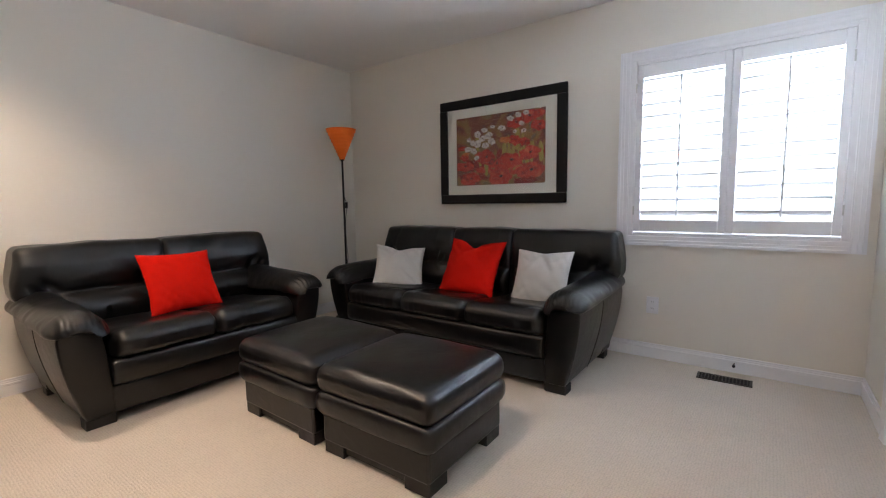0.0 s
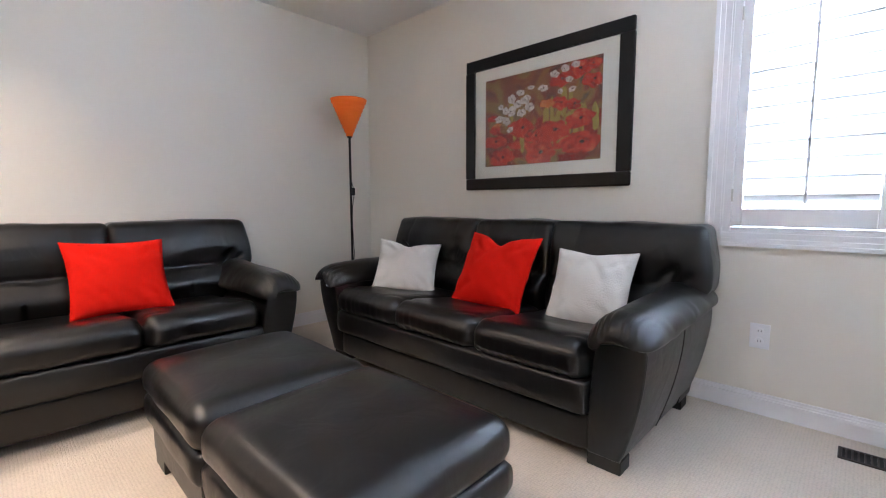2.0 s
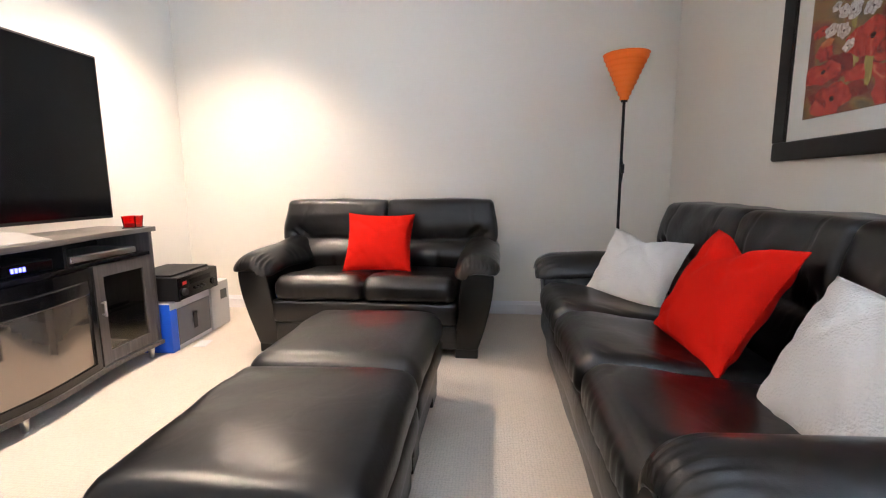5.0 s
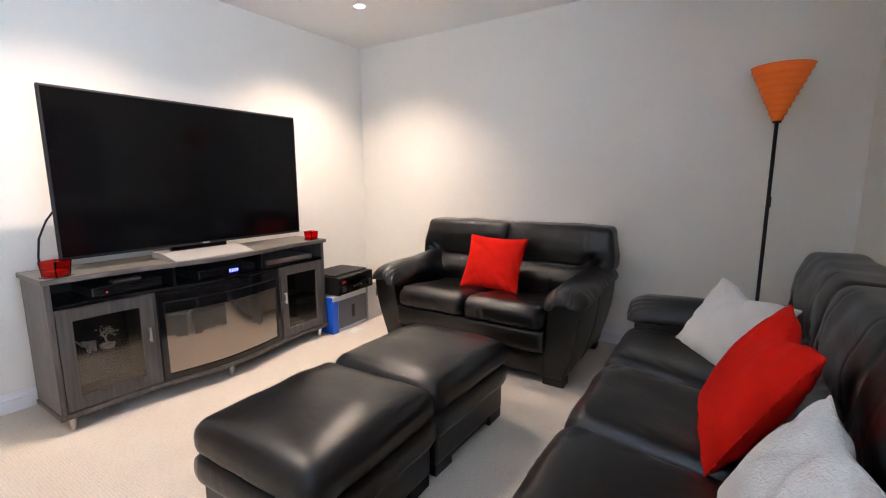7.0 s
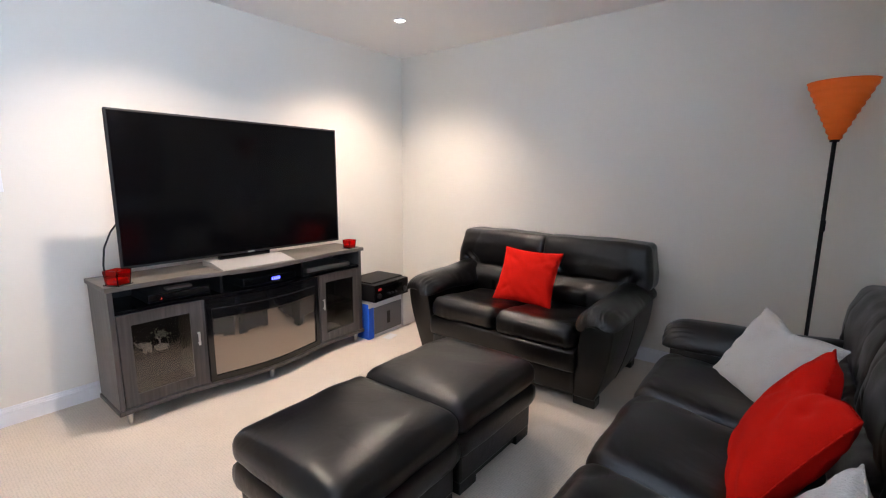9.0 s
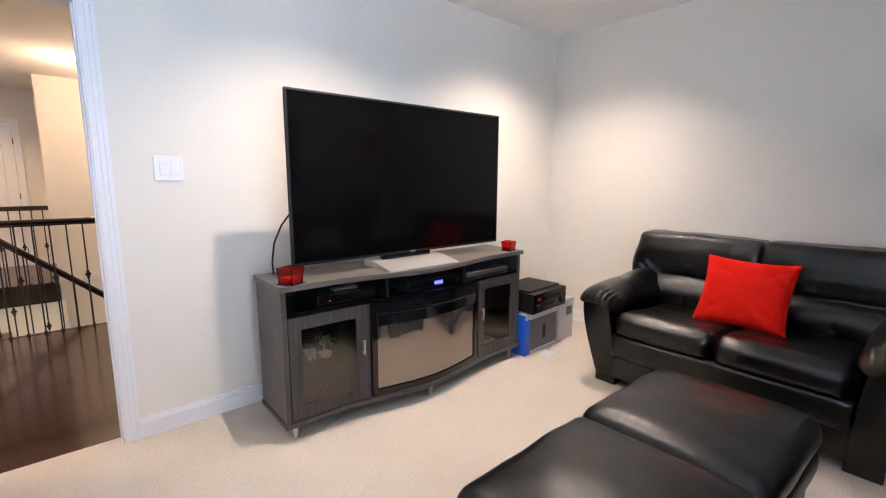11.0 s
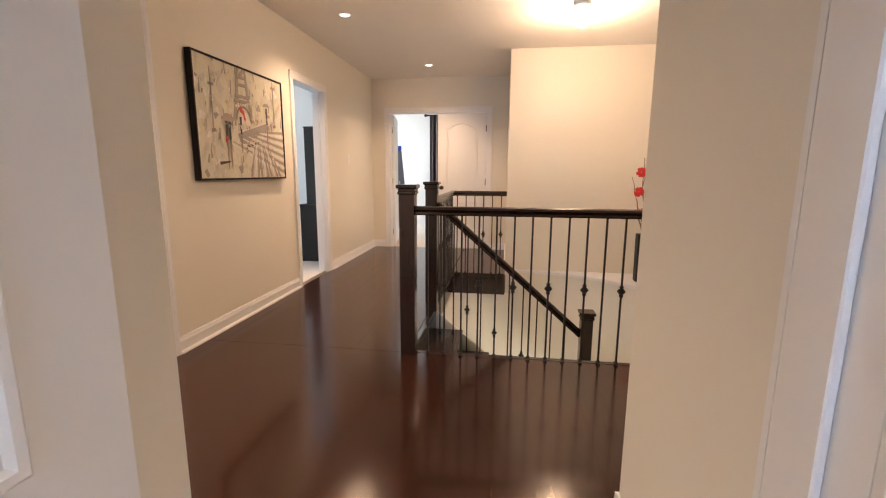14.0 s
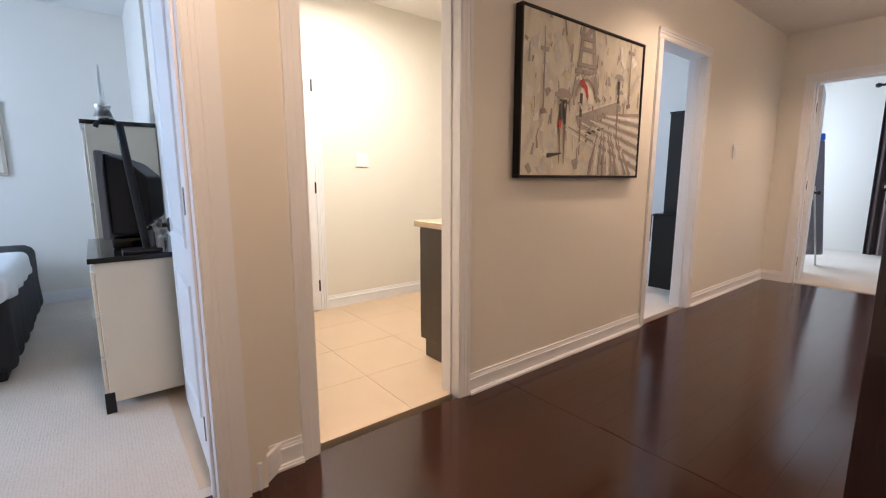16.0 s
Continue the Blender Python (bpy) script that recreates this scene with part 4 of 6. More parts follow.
pts = [(0.012, 0.0, 1.20), (0.03, 0.006, 1.14), (0.035, 0.004, 1.08), (0.02, 0.0, 1.0), (0.012, 0.0, 0.9), (0.014, 0.006, 0.7), (0.03, 0.0, 0.62), (0.012, 0.0, 0.5), (0.014, 0.0, 0.05)]
bm = tube(pts, 0.003, 6)
part("cord", bm, BLACKMATT, lamp, "thin black cord along the pole")
part("cord_switch", box(0.024, 0.044, -0.010, 0.012, 1.09, 1.15, 0.004), BLACKMATT, lamp, "black dimmer on the cord")


# ---- poppy picture ----
def picture_frame(root, w, h, bar, depth, mat):
    for a, b, c, d in ((-w / 2, w / 2, h / 2 - bar, h / 2), (-w / 2, w / 2, -h / 2, -h / 2 + bar)):
        bm = box(a, b, -depth, 0, c, d, min(0.010, bar * 0.2), 3)
        part("frame_bar", bm, mat, root)
    for a, b in ((-w / 2, -w / 2 + bar), (w / 2 - bar, w / 2)):
        bm = box(a, b, -depth, 0, -h / 2 + bar, h / 2 - bar, 0.004, 2)
        part("frame_bar", bm, mat, root)


def paint(name, stops, scale, stretch=(1, 1, 1), distortion=1.5, rough=0.5):
    """Painted ground: broken strokes of several pigments."""
    m = material(name, stops[0][1], rough, bump=0.0)
    nt = m.node_tree
    tc = nt.nodes.new("ShaderNodeTexCoord")
    mp = nt.nodes.new("ShaderNodeMapping")
    mp.inputs["Scale"].default_value = stretch
    n = nt.nodes.new("ShaderNodeTexNoise")
    n.inputs["Scale"].default_value, n.inputs["Detail"].default_value, n.inputs["Distortion"].default_value = scale, 6, distortion
    cr = nt.nodes.new("ShaderNodeValToRGB")
    cr.color_ramp.elements[0].position, cr.color_ramp.elements[1].position = stops[0][0], stops[-1][0]
    cr.color_ramp.elements[0].color, cr.color_ramp.elements[1].color = (*stops[0][1], 1), (*stops[-1][1], 1)
    for pos, col in stops[1:-1]:
        cr.color_ramp.elements.new(pos).color = (*col, 1)
    nt.links.new(tc.outputs["Object"], mp.inputs["Vector"])
    nt.links.new(mp.outputs["Vector"], n.inputs["Vector"])
    nt.links.new(n.outputs["Fac"], cr.inputs["Fac"])
    nt.links.new(cr.outputs["Color"], nt.nodes["Principled BSDF"].inputs["Base Color"])
    return m


pic = thing("poppy_picture", pose(-0.842, 4.111, 1.575), "framed print of red and white poppies behind glass", "picture")
picture_frame(pic, 1.205, 0.915, 0.082, 0.026, BLACKWOOD)
part("mat_board", box(-0.53, 0.53, -0.012, -0.006, -0.385, 0.385), MATBOARD, pic, "cream mat board")
GROUND = paint("print_ground", [(0.30, (0.10, 0.05, 0.04)), (0.45, (0.22, 0.06, 0.035)), (0.55, (0.28, 0.16, 0.05)), (0.68, (0.13, 0.09, 0.06))], 5, distortion=2)
part("print", box(-0.425, 0.425, -0.0155, -0.0125, -0.295, 0.295), GROUND, pic, "brown and red painted print")
PETALS = {"white": paint("petal_white", [(0.35, (0.34, 0.27, 0.24)), (0.5, (0.58, 0.51, 0.48)), (0.65, (0.72, 0.66, 0.63))], 45), "red": paint("petal_red", [(0.3, (0.16, 0.012, 0.01)), (0.46, (0.42, 0.025, 0.015)), (0.58, (0.55, 0.05, 0.025)), (0.7, (0.60, 0.16, 0.08))], 20),
          "deep": paint("petal_deep", [(0.3, (0.13, 0.012, 0.012)), (0.7, (0.34, 0.02, 0.015))], 18),
          "orange": paint("petal_orange", [(0.35, (0.50, 0.09, 0.02)), (0.65, (0.62, 0.25, 0.08))], 18), "heart": material("petal_heart", (0.05, 0.02, 0.02), 0.6), "grass": paint("print_grass", [(0.3, (0.22, 0.16, 0.03)), (0.7, (0.46, 0.38, 0.10))], 25, (6, 1, 0.6))}


def bloom(cx, cz, rx, rz, depth, rng, n=22):
    bm = bmesh.new()
    ph = rng.random() * 6
    pts = []
    for k in range(n):
        a = 2 * math.pi * k / n
        r = 1 + 0.10 * math.sin(5 * a + ph) + 0.12 * math.sin(2 * a + ph * 3) + 0.06 * math.sin(7 * a + ph * 2) + rng.uniform(-0.05, 0.05)
        pts.append((max(-0.424, min(0.424, cx + rx * r * math.cos(a))), max(-0.294, min(0.294, cz + rz * r * math.sin(a)))))
    prism(pts, depth - 0.0006, depth, 0, "y", bm)
    return bm


rng = random.Random(5)
for k in range(26):           # dark and bright red masses along the lower half
    part("poppy", bloom(rng.uniform(-0.38, 0.38), rng.uniform(-0.28, -0.03), rng.uniform(0.04, 0.085), rng.uniform(0.025, 0.05), -0.01555 - 0.00001 * k, rng), PETALS["deep" if k % 4 else "red"], pic)
for k in range(26):
    part("grass_stroke", bloom(rng.choice((0.12, 0.16, -0.16, 0.33, 0.25)) + rng.uniform(-0.07, 0.07), rng.uniform(-0.14, 0.10), rng.uniform(0.008, 0.025), rng.uniform(0.04, 0.09), -0.0157 - 0.00005 * k, rng), PETALS["grass"], pic)
whites = ((-0.29, 0.10), (-0.25, 0.07), (-0.20, 0.06), (-0.21, -0.06), (-0.20, 0.14), (-0.15, 0.10), (-0.13, 0.17), (-0.09, 0.12), (-0.05, 0.19), (-0.06, 0.07), (0.04, 0.17), (0.16, 0.13), (0.22, 0.19), (0.24, 0.13), (0.19, 0.26), (0.26, 0.27), (0.12, 0.24), (-0.30, 0.02), (-0.24, 0.0), (-0.12, 0.04))
reds = ((-0.34, -0.13, 0.09), (-0.28, -0.24, 0.10), (-0.12, -0.06, 0.10), (-0.02, -0.12, 0.07), (0.12, -0.10, 0.11), (0.02, -0.23, 0.12), (0.29, -0.05, 0.09), (0.30, -0.19, 0.12), (0.16, 0.06, 0.06), (0.28, 0.24, 0.09), (0.16, 0.20, 0.07), (0.37, 0.16, 0.07), (0.25, 0.04, 0.05), (0.36, 0.25, 0.06), (-0.36, 0.03, 0.04))
for i, (a, b, r) in enumerate(reds):
    part("poppy", bloom(a, b, r, r * rng.uniform(0.5, 0.7), -0.0172 - 0.0002 * i, rng), PETALS["red"], pic, "red poppy")
    part("poppy_heart", bloom(a + 0.01, b + 0.004, r * 0.14, r * 0.10, -0.0174 - 0.0002 * i, rng, 10), PETALS["heart"], pic)
for a, b, r in ((0.07, 0.07, 0.05), (-0.32, -0.02, 0.03)):
    part("poppy", bloom(a, b, r, r * 0.55, -0.0206, rng), PETALS["orange"], pic, "orange poppy")
for i, (a, b) in enumerate(whites):
    r = rng.uniform(0.020, 0.036)
    part("poppy", bloom(a, b, r, r * rng.uniform(0.6, 0.9), -0.0208 - 0.00012 * i, rng), PETALS["white"], pic, "white poppy")
    part("poppy_heart", bloom(a + rng.uniform(-0.006, 0.006), b, r * 0.16, r * 0.12, -0.0209 - 0.00012 * i, rng, 10), PETALS["heart"], pic)
gl = part("glazing", box(-0.53, 0.53, -0.0250, -0.0240, -0.385, 0.385), PANE, pic, "clear picture glass")
gl.visible_shadow = False


# ---- television stand ----
def bowed(x0, x1, yb, grow=0.0, inset=0.0, n=40):
    """An outline with a bow-fronted middle, between x0 and x1."""
    pts = [(x0, yb), (x1, yb)]
    for k in range(n + 1):
        x = x1 + (x0 - x1) * k / n
        pts.append((x, front(x) + grow))
    return pts


def front(x):
    u = abs(x + 0.745) / 0.62
    return 0.812 + (0.085 * 0.5 * (1 + math.cos(math.pi * u)) if u < 1 else 0)


def curved_panel(x0, x1, z0, z1, grow, t, bm=None, n=20):
    xs = [x0 + (x1 - x0) * k / n for k in range(n + 1)]
    return prism([(x, front(x) + grow) for x in xs] + [(x, front(x) + grow - t) for x in xs[::-1]], z0, z1, 0, "z", bm)


SHELFGLASS = thin_glass("shelf_glass", (0.85, 0.92, 0.88), 0.05)
X0, X1, YB = -1.600, 0.110, 0.465
stand = thing("tv_stand", Matrix.Identity(4), "grey wood media console with an electric fireplace", "tv stand")
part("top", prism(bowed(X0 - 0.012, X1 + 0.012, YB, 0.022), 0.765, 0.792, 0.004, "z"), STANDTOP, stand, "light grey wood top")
part("base", prism(bowed(X0 - 0.008, X1 + 0.008, YB, 0.012), 0.075, 0.100, 0.004, "z"), STAND, stand)
for x in (X0, X1 - 0.024):
    part("side_panel", box(x, x + 0.024, YB, 0.812, 0.10, 0.765, 0.002, 1), STAND, stand)
part("back_panel", box(X0 + 0.024, X1 - 0.024, YB, YB + 0.01, 0.10, 0.765), BLACKMATT, stand)
part("shelf", prism(bowed(X0 + 0.024, X1 - 0.024, YB + 0.01, -0.004), 0.632, 0.652, 0.002, "z"), BLACKGLOSS, stand, "gloss black shelf")
for x in (-0.345, -1.165):
    part("divider", box(x - 0.012, x + 0.012, YB + 0.01, front(x) - 0.012, 0.10, 0.632), STAND, stand)
for x in (-0.46, -1.03):
    part("divider", box(x - 0.008, x + 0.008, YB + 0.01, front(x) - 0.02, 0.652, 0.765), BLACKMATT, stand)
for x0, x1, hx in ((-0.335, 0.082, -0.305), (-1.572, -1.175, -1.205)):
    d = part("door", curved_panel(x0, x0 + 0.062, 0.105, 0.628, 0.0, 0.018, curved_panel(x1 - 0.062, x1, 0.105, 0.628, 0.0, 0.018, curved_panel(x0 + 0.062, x1 - 0.062, 0.105, 0.170, 0.0, 0.018, curved_panel(x0 + 0.062, x1 - 0.062, 0.565, 0.628, 0.0, 0.018)))), STAND, stand)
    g = part("door_glass", curved_panel(x0 + 0.06, x1 - 0.06, 0.168, 0.567, -0.008, 0.003), SMOKED, d, "smoked glass pane")
    g.visible_shadow = False
    hb = rod((hx, front(hx) + 0.020, 0.365), (hx, front(hx) + 0.020, 0.445), 0.006, 10)
    rod((hx, front(hx) - 0.002, 0.375), (hx, front(hx) + 0.02, 0.375), 0.004, 8, hb)
    rod((hx, front(hx) - 0.002, 0.435), (hx, front(hx) + 0.02, 0.435), 0.004, 8, hb)
    part("handle", hb, METAL, d, "bright metal handle")
    part("inner_shelf", box(min(x0, x1) + 0.02, max(x0, x1) - 0.02, YB + 0.012, 0.76, 0.345, 0.353), SHELFGLASS, stand, "glass inner shelf")
fire = part("fireplace", curved_panel(-1.155, -0.355, 0.520, 0.628, 0.006, 0.02), BLACKGLOSS, stand, "gloss black fireplace surround")
for a, b, c0, c1 in ((-1.155, -0.355, 0.104, 0.140), (-1.155, -1.125, 0.14, 0.52), (-0.385, -0.355, 0.14, 0.52)):
    part("surround_bar", curved_panel(a, b, c0, c1, 0.006, 0.02), BLACKGLOSS, fire)
part("hood", prism([(x, front(x) + 0.007 + 0.012 * math.sin(math.pi * (k / 20))) for k, x in enumerate([-1.13 + 0.75 * k / 20 for k in range(21)])] + [(x, front(x) - 0.02) for x in [-0.38 - 0.75 * k / 20 for k in range(21)]], 0.500, 0.572, 0.006, "z"), BLACKGLOSS, fire, "curved gloss black hood")
FIREGLASS = material("dark_fire_glass", (0.30, 0.26, 0.22), 0.05, metal=0.75, bump=0, rough_var=0.02, spec=0.6)
part("fire_glass", curved_panel(-1.126, -0.384, 0.138, 0.522, -0.004, 0.004), FIREGLASS, fire, "dark reflective fireplace glass")
for x, y in ((X0 + 0.05, 0.775), (X1 - 0.05, 0.775), (-0.745, 0.855), (X0 + 0.05, 0.50), (X1 - 0.05, 0.50)):
    part("foot", cyl(0.012, 0.021, 0, 0.076, 16, Matrix.Translation((x, y, 0))), METAL, stand, "brushed metal tapered foot")

# television
TVSILVER = material("satin_silver", (0.55, 0.54, 0.53), 0.42, metal=0.6, spread=0.04, bump=0.02)
tv = thing("television", pose(-0.735, 0.70, 0.792), "large black flat-screen television on a silver base", "television")
part("bezel", box(-0.737, 0.737, -0.022, 0.0, 0.062, 0.920, 0.006, 2), BLACKMATT, tv)
part("screen", box(-0.725, 0.725, 0.0, 0.0025, 0.078, 0.908), SCREEN, tv, "dark switched-off glass screen")
part("back_housing", box(-0.45, 0.45, -0.07, -0.022, 0.12, 0.62, 0.015, 2), BLACKMATT, tv)
part("stand_plate", prism([(0.178, 0.0), (0.178, 0.006), (0.02, 0.034), (-0.10, 0.036), (-0.10, 0.0)], -0.215, 0.275, 0.002, "x"), TVSILVER, tv, "brushed silver wedge base")
part("neck", box(-0.15, 0.20, -0.050, -0.020, 0.030, 0.075, 0.004, 2), BLACKGLOSS, tv)
part("badge", box(-0.022, 0.022, 0.0022, 0.0036, 0.066, 0.073), METAL, tv, "small silver badge")
pts = [(0.035, 0.52, 0.7925), (0.038, 0.52, 0.86), (0.030, 0.54, 0.96), (0.0, 0.57, 1.05), (-0.05, 0.62, 1.14)]
bm = tube(pts, 0.005, 8)
solid("television_cable", bm, BLACKMATT, "black power cable rising behind the television", "cable", smooth=True)


def candle_cup(m, s):
    c = thing("candle_cup", m, "square red glass candle holder on the console", "candle holder", "red candle holders")
    bm = bmesh.new()
    a, b, t = 0.034 * s, 0.040 * s, 0.005
    for sx, sy in ((1, 0), (-1, 0), (0, 1), (0, -1)):
        one = box(b - t, b, -b, b, 0.004, 0.072 * s)
        for v in one.verts:
            k = 1 - 0.15 * (1 - v.co.z / (0.072 * s))
            v.co.x *= k
            v.co.y *= k
        bmesh.ops.transform(one, matrix=Matrix.Rotation(math.atan2(sy, sx), 4, "Z"), verts=one.verts)
        merge(bm, one)
    part("cup", bm, REDGLASS, c, "red glass cup")
    part("wax", box(-a * 0.86, a * 0.86, -a * 0.86, a * 0.86, 0.004, 0.03 * s, 0.003, 1), REDWAX, c, "red candle wax")
    part("saucer", box(-b * 1.05, b * 1.05, -b * 1.05, b * 1.05, 0, 0.005, 0.002, 1), GLASS, c, "clear glass saucer")
    return c


REDWAX = material("red_wax", (0.55, 0.015, 0.012), 0.4, bump=0)
candle_cup(pose(0.045, 0.780, 0.792, 0, 0, 28), 1.12)
candle_cup(pose(-1.515, 0.775, 0.792, 0, 0, 10), 0.95)


def device(name, x0, x1, y0, y1, z0, z1, label, mat, extras=()):
    d = thing(name, pose((x0 + x1) / 2, (y0 + y1) / 2, z0), label, "electronics")
    w, l, h = (x1 - x0) / 2, (y1 - y0) / 2, z1 - z0
    part("case", box(-w, w, -l, l, 0.004, h, 0.004, 2), mat, d)
    for sx in (-1, 1):
        for sy in (-1, 1):
            part("foot", cyl(0.012, 0.012, 0, 0.005, 10, Matrix.Translation((sx * (w - 0.03), sy * (l - 0.03), 0))), BLACKMATT, d)
    part("front_panel", box(-w + 0.006, w - 0.006, l - 0.001, l + 0.004, 0.01, h - 0.006, 0.002, 1), BLACKGLOSS if mat != METAL else METAL, d)
    for n, a, b, c0, c1, m in extras:
        part(n, box(a, b, l + 0.0035, l + 0.006, c0, c1), m, d)
    return d


BLUELED = emitter("blue_display", (0.10, 0.10, 1.0), 4.0)
REDLED = emitter("red_led", (1.0, 0.05, 0.03), 2.0)
device("game_console", -0.42, -0.08, 0.52, 0.78, 0.652, 0.705, "flat black media player in the open shelf", BLACKMATT, [("led", 0.10, 0.105, 0.02, 0.025, REDLED)])
solid("remote_control", box(-0.33, -0.19, 0.70, 0.75, 0.7055, 0.722, 0.005, 2), METAL, "silver remote control lying on the player", "remote")
device("cable_box", -0.98, -0.60, 0.52, 0.83, 0.652, 0.708, "black cable box with a blue clock display", BLACKMATT, [("clock_digit", -0.065 + 0.016 * k, -0.054 + 0.016 * k, 0.018, 0.038, BLUELED) for k in range(4)])
device("disc_player", -1.50, -1.10, 0.52, 0.79, 0.652, 0.690, "slim silver disc player in the open shelf", METAL)
WHITECERAMIC = material("white_ceramic", (0.74, 0.73, 0.70), 0.25, bump=0)
bm = bmesh.new()
for x, z, r in ((0.0, 0.035, 0.026), (0.03, 0.05, 0.017)):
    bmesh.ops.create_icosphere(bm, subdivisions=2, radius=r, matrix=Matrix.Translation((x, 0, z)))
for x in (-0.014, 0.012):
    for y in (-0.012, 0.012):
        rod((x, y, 0), (x, y, 0.03), 0.007, 8, bm)
rod((0.043, 0, 0.05), (0.06, 0, 0.075), 0.005, 8, bm)
o = solid("elephant_figurine", bm, WHITECERAMIC, "small white ceramic elephant on the console shelf", "figurine", smooth=True)
o.matrix_basis = pose(-0.075, 0.70, 0.353, 0, 0, 0)
bonsai = thing("tree_figurine", pose(-0.150, 0.70, 0.353), "small white ornamental tree in a pot", "figurine")
part("pot", lathe([(0, 0), (0.03, 0), (0.038, 0.02), (0.034, 0.02), (0, 0.018)], 20), WHITECERAMIC, bonsai)
bm = rod((0, 0, 0.015), (0.008, 0, 0.06), 0.005, 8)
rod((0.008, 0, 0.06), (-0.012, 0, 0.085), 0.004, 8, bm)
rod((0.008, 0, 0.06), (0.026, 0, 0.08), 0.004, 8, bm)
part("trunk", bm, WHITECERAMIC, bonsai)
bm = bmesh.new()
rg = random.Random(3)
for k in range(46):
    a, b, c0 = rg.gauss(0, 0.022), rg.gauss(0, 0.012), rg.gauss(0.09, 0.012)
    bmesh.ops.create_icosphere(bm, subdivisions=1, radius=rg.uniform(0.004, 0.008), matrix=Matrix.Translation((a, b, c0)))
tagged(part("foliage", bm, material("pale_leaf", (0.45, 0.50, 0.42), 0.5), bonsai), "pale green tiny leaves")
bm = box(-1.46, -1.30, 0.60, 0.74, 0.10, 0.112)
for k in range(4):
    box(-1.45 + 0.004 * k, -1.31 + 0.003 * k, 0.605, 0.735, 0.113 + 0.012 * k, 0.122 + 0.012 * k, bm=bm)
solid("disc_cases", bm, WHITECERAMIC, "stack of pale disc cases inside the console", "disc cases")
device("router", -1.47, -1.28, 0.56, 0.74, 0.353, 0.385, "small black device on the console shelf", BLACKMATT)

# boxes and receiver in the corner
BLUECARD = material("blue_carton", (0.015, 0.10, 0.62), 0.45, spread=0.05)
WHITECARD = material("white_carton", (0.62, 0.62, 0.63), 0.55, spread=0.05)
GREYPRINT = material("grey_print", (0.10, 0.10, 0.11), 0.4, spread=0.2)
carton = thing("printer_carton", pose(-1.83, 0.70, 0, 0, 0, 3), "blue and white printed carton under the receiver", "box")
part("body", box(-0.21, 0.21, -0.16, 0.145, 0, 0.31, 0.004, 1), WHITECARD, carton)
part("blue_end", box(0.2105, 0.2135, -0.158, 0.146, 0.002, 0.308), BLUECARD, carton, "blue printed carton end")
part("blue_edge", box(0.15, 0.212, 0.1455, 0.148, 0.002, 0.270), BLUECARD, carton, "blue printed strip")
part("product_print", box(-0.20, 0.145, 0.1455, 0.148, 0.03, 0.265), GREYPRINT, carton, "dark printed picture of a device")
part("product_slot", box(-0.05, -0.01, 0.148, 0.149, 0.09, 0.20), BLACKMATT, carton)
part("tape", box(-0.21, 0.21, -0.02, 0.02, 0.3102, 0.3110), WHITECARD, carton)
c2 = thing("white_carton", pose(-2.17, 0.67, 0, 0, 0, 2), "plain white carton beside the printed one", "box")
part("body", box(-0.11, 0.11, -0.16, 0.16, 0, 0.335, 0.004, 1), WHITECARD, c2)
part("label", box(-0.08, 0.0, 0.1602, 0.1612, 0.20, 0.27), GREYPRINT, c2)
part("flap_line", box(-0.108, 0.108, -0.003, 0.003, 0.3352, 0.3360), GREYPRINT, c2)
rec = thing("receiver", pose(-1.86, 0.72, 0.312, 0, 0, 4), "black audio receiver stacked on the carton", "electronics")
part("case", box(-0.215, 0.215, -0.18, 0.165, 0.012, 0.158, 0.004, 2), BLACKMATT, rec)
part("front_panel", box(-0.217, 0.217, 0.165, 0.173, 0.014, 0.156, 0.003, 1), BLACKGLOSS, rec)
part("display", box(-0.13, 0.10, 0.1725, 0.1745, 0.095, 0.125), SCREEN, rec)
for x, r in ((-0.165, 0.024), (0.165, 0.024), (0.04, 0.009), (0.0, 0.009), (-0.04, 0.009)):
    part("knob", lathe([(0, 0), (r, 0), (r * 0.9, 0.016), (0, 0.016)], 20, Matrix.Translation((x, 0.173, 0.06)) @ Matrix.Rotation(math.radians(-90), 4, "X")), BLACKMATT, rec)
part("red_label", box(0.135, 0.175, 0.1732, 0.1742, 0.105, 0.125), REDWAX, rec, "small red sticker")
for x in (-0.17, 0.17):
    for y in (-0.14, 0.13):
        part("foot", cyl(0.018, 0.018, 0, 0.013, 12, Matrix.Translation((x, y, 0))), BLACKMATT, rec)
part("top_tray", box(-0.20, 0.20, -0.17, 0.12, 0.1585, 0.172, 0.003, 1), BLACKMATT, rec, "slim black player on top")
solid("paper_slip", box(-0.06, 0.06, -0.04, 0.04, 0.001, 0.003, m=pose(-1.80, 0.93, 0, 0, 0, 12)), WHITECARD, "white slip of paper on the carpet", "paper")

# floor vent and door stop
vent = thing("floor_vent", pose(0.857, 3.935, 0, 0, 0, 1), "dark brown metal floor vent in the carpet", "floor vent")
bm = box(-0.148, 0.148, -0.055, -0.043, 0, 0.007, 0.002, 1)
box(-0.148, 0.148, 0.043, 0.055, 0, 0.007, 0.002, 1, bm)
box(-0.148, -0.134, -0.043, 0.043, 0, 0.007, 0.002, 1, bm)
box(0.134, 0.148, -0.043, 0.043, 0, 0.007, 0.002, 1, bm)
part("frame", bm, DARKMETAL, vent)
part("backing", box(-0.134, 0.134, -0.043, 0.043, 0.0005, 0.0015), BLACKMATT, vent)
slat = None
for k in range(14):
    x = -0.122 + k * 0.0188
    if slat is None:
        slat = part("slat", box(-0.003, 0.003, -0.043, 0.043, 0.0015, 0.006), DARKMETAL, vent)
        s0 = slat
    else:
        s0 = new("slat", slat.data)
        s0.parent = vent
    s0.location.x = x
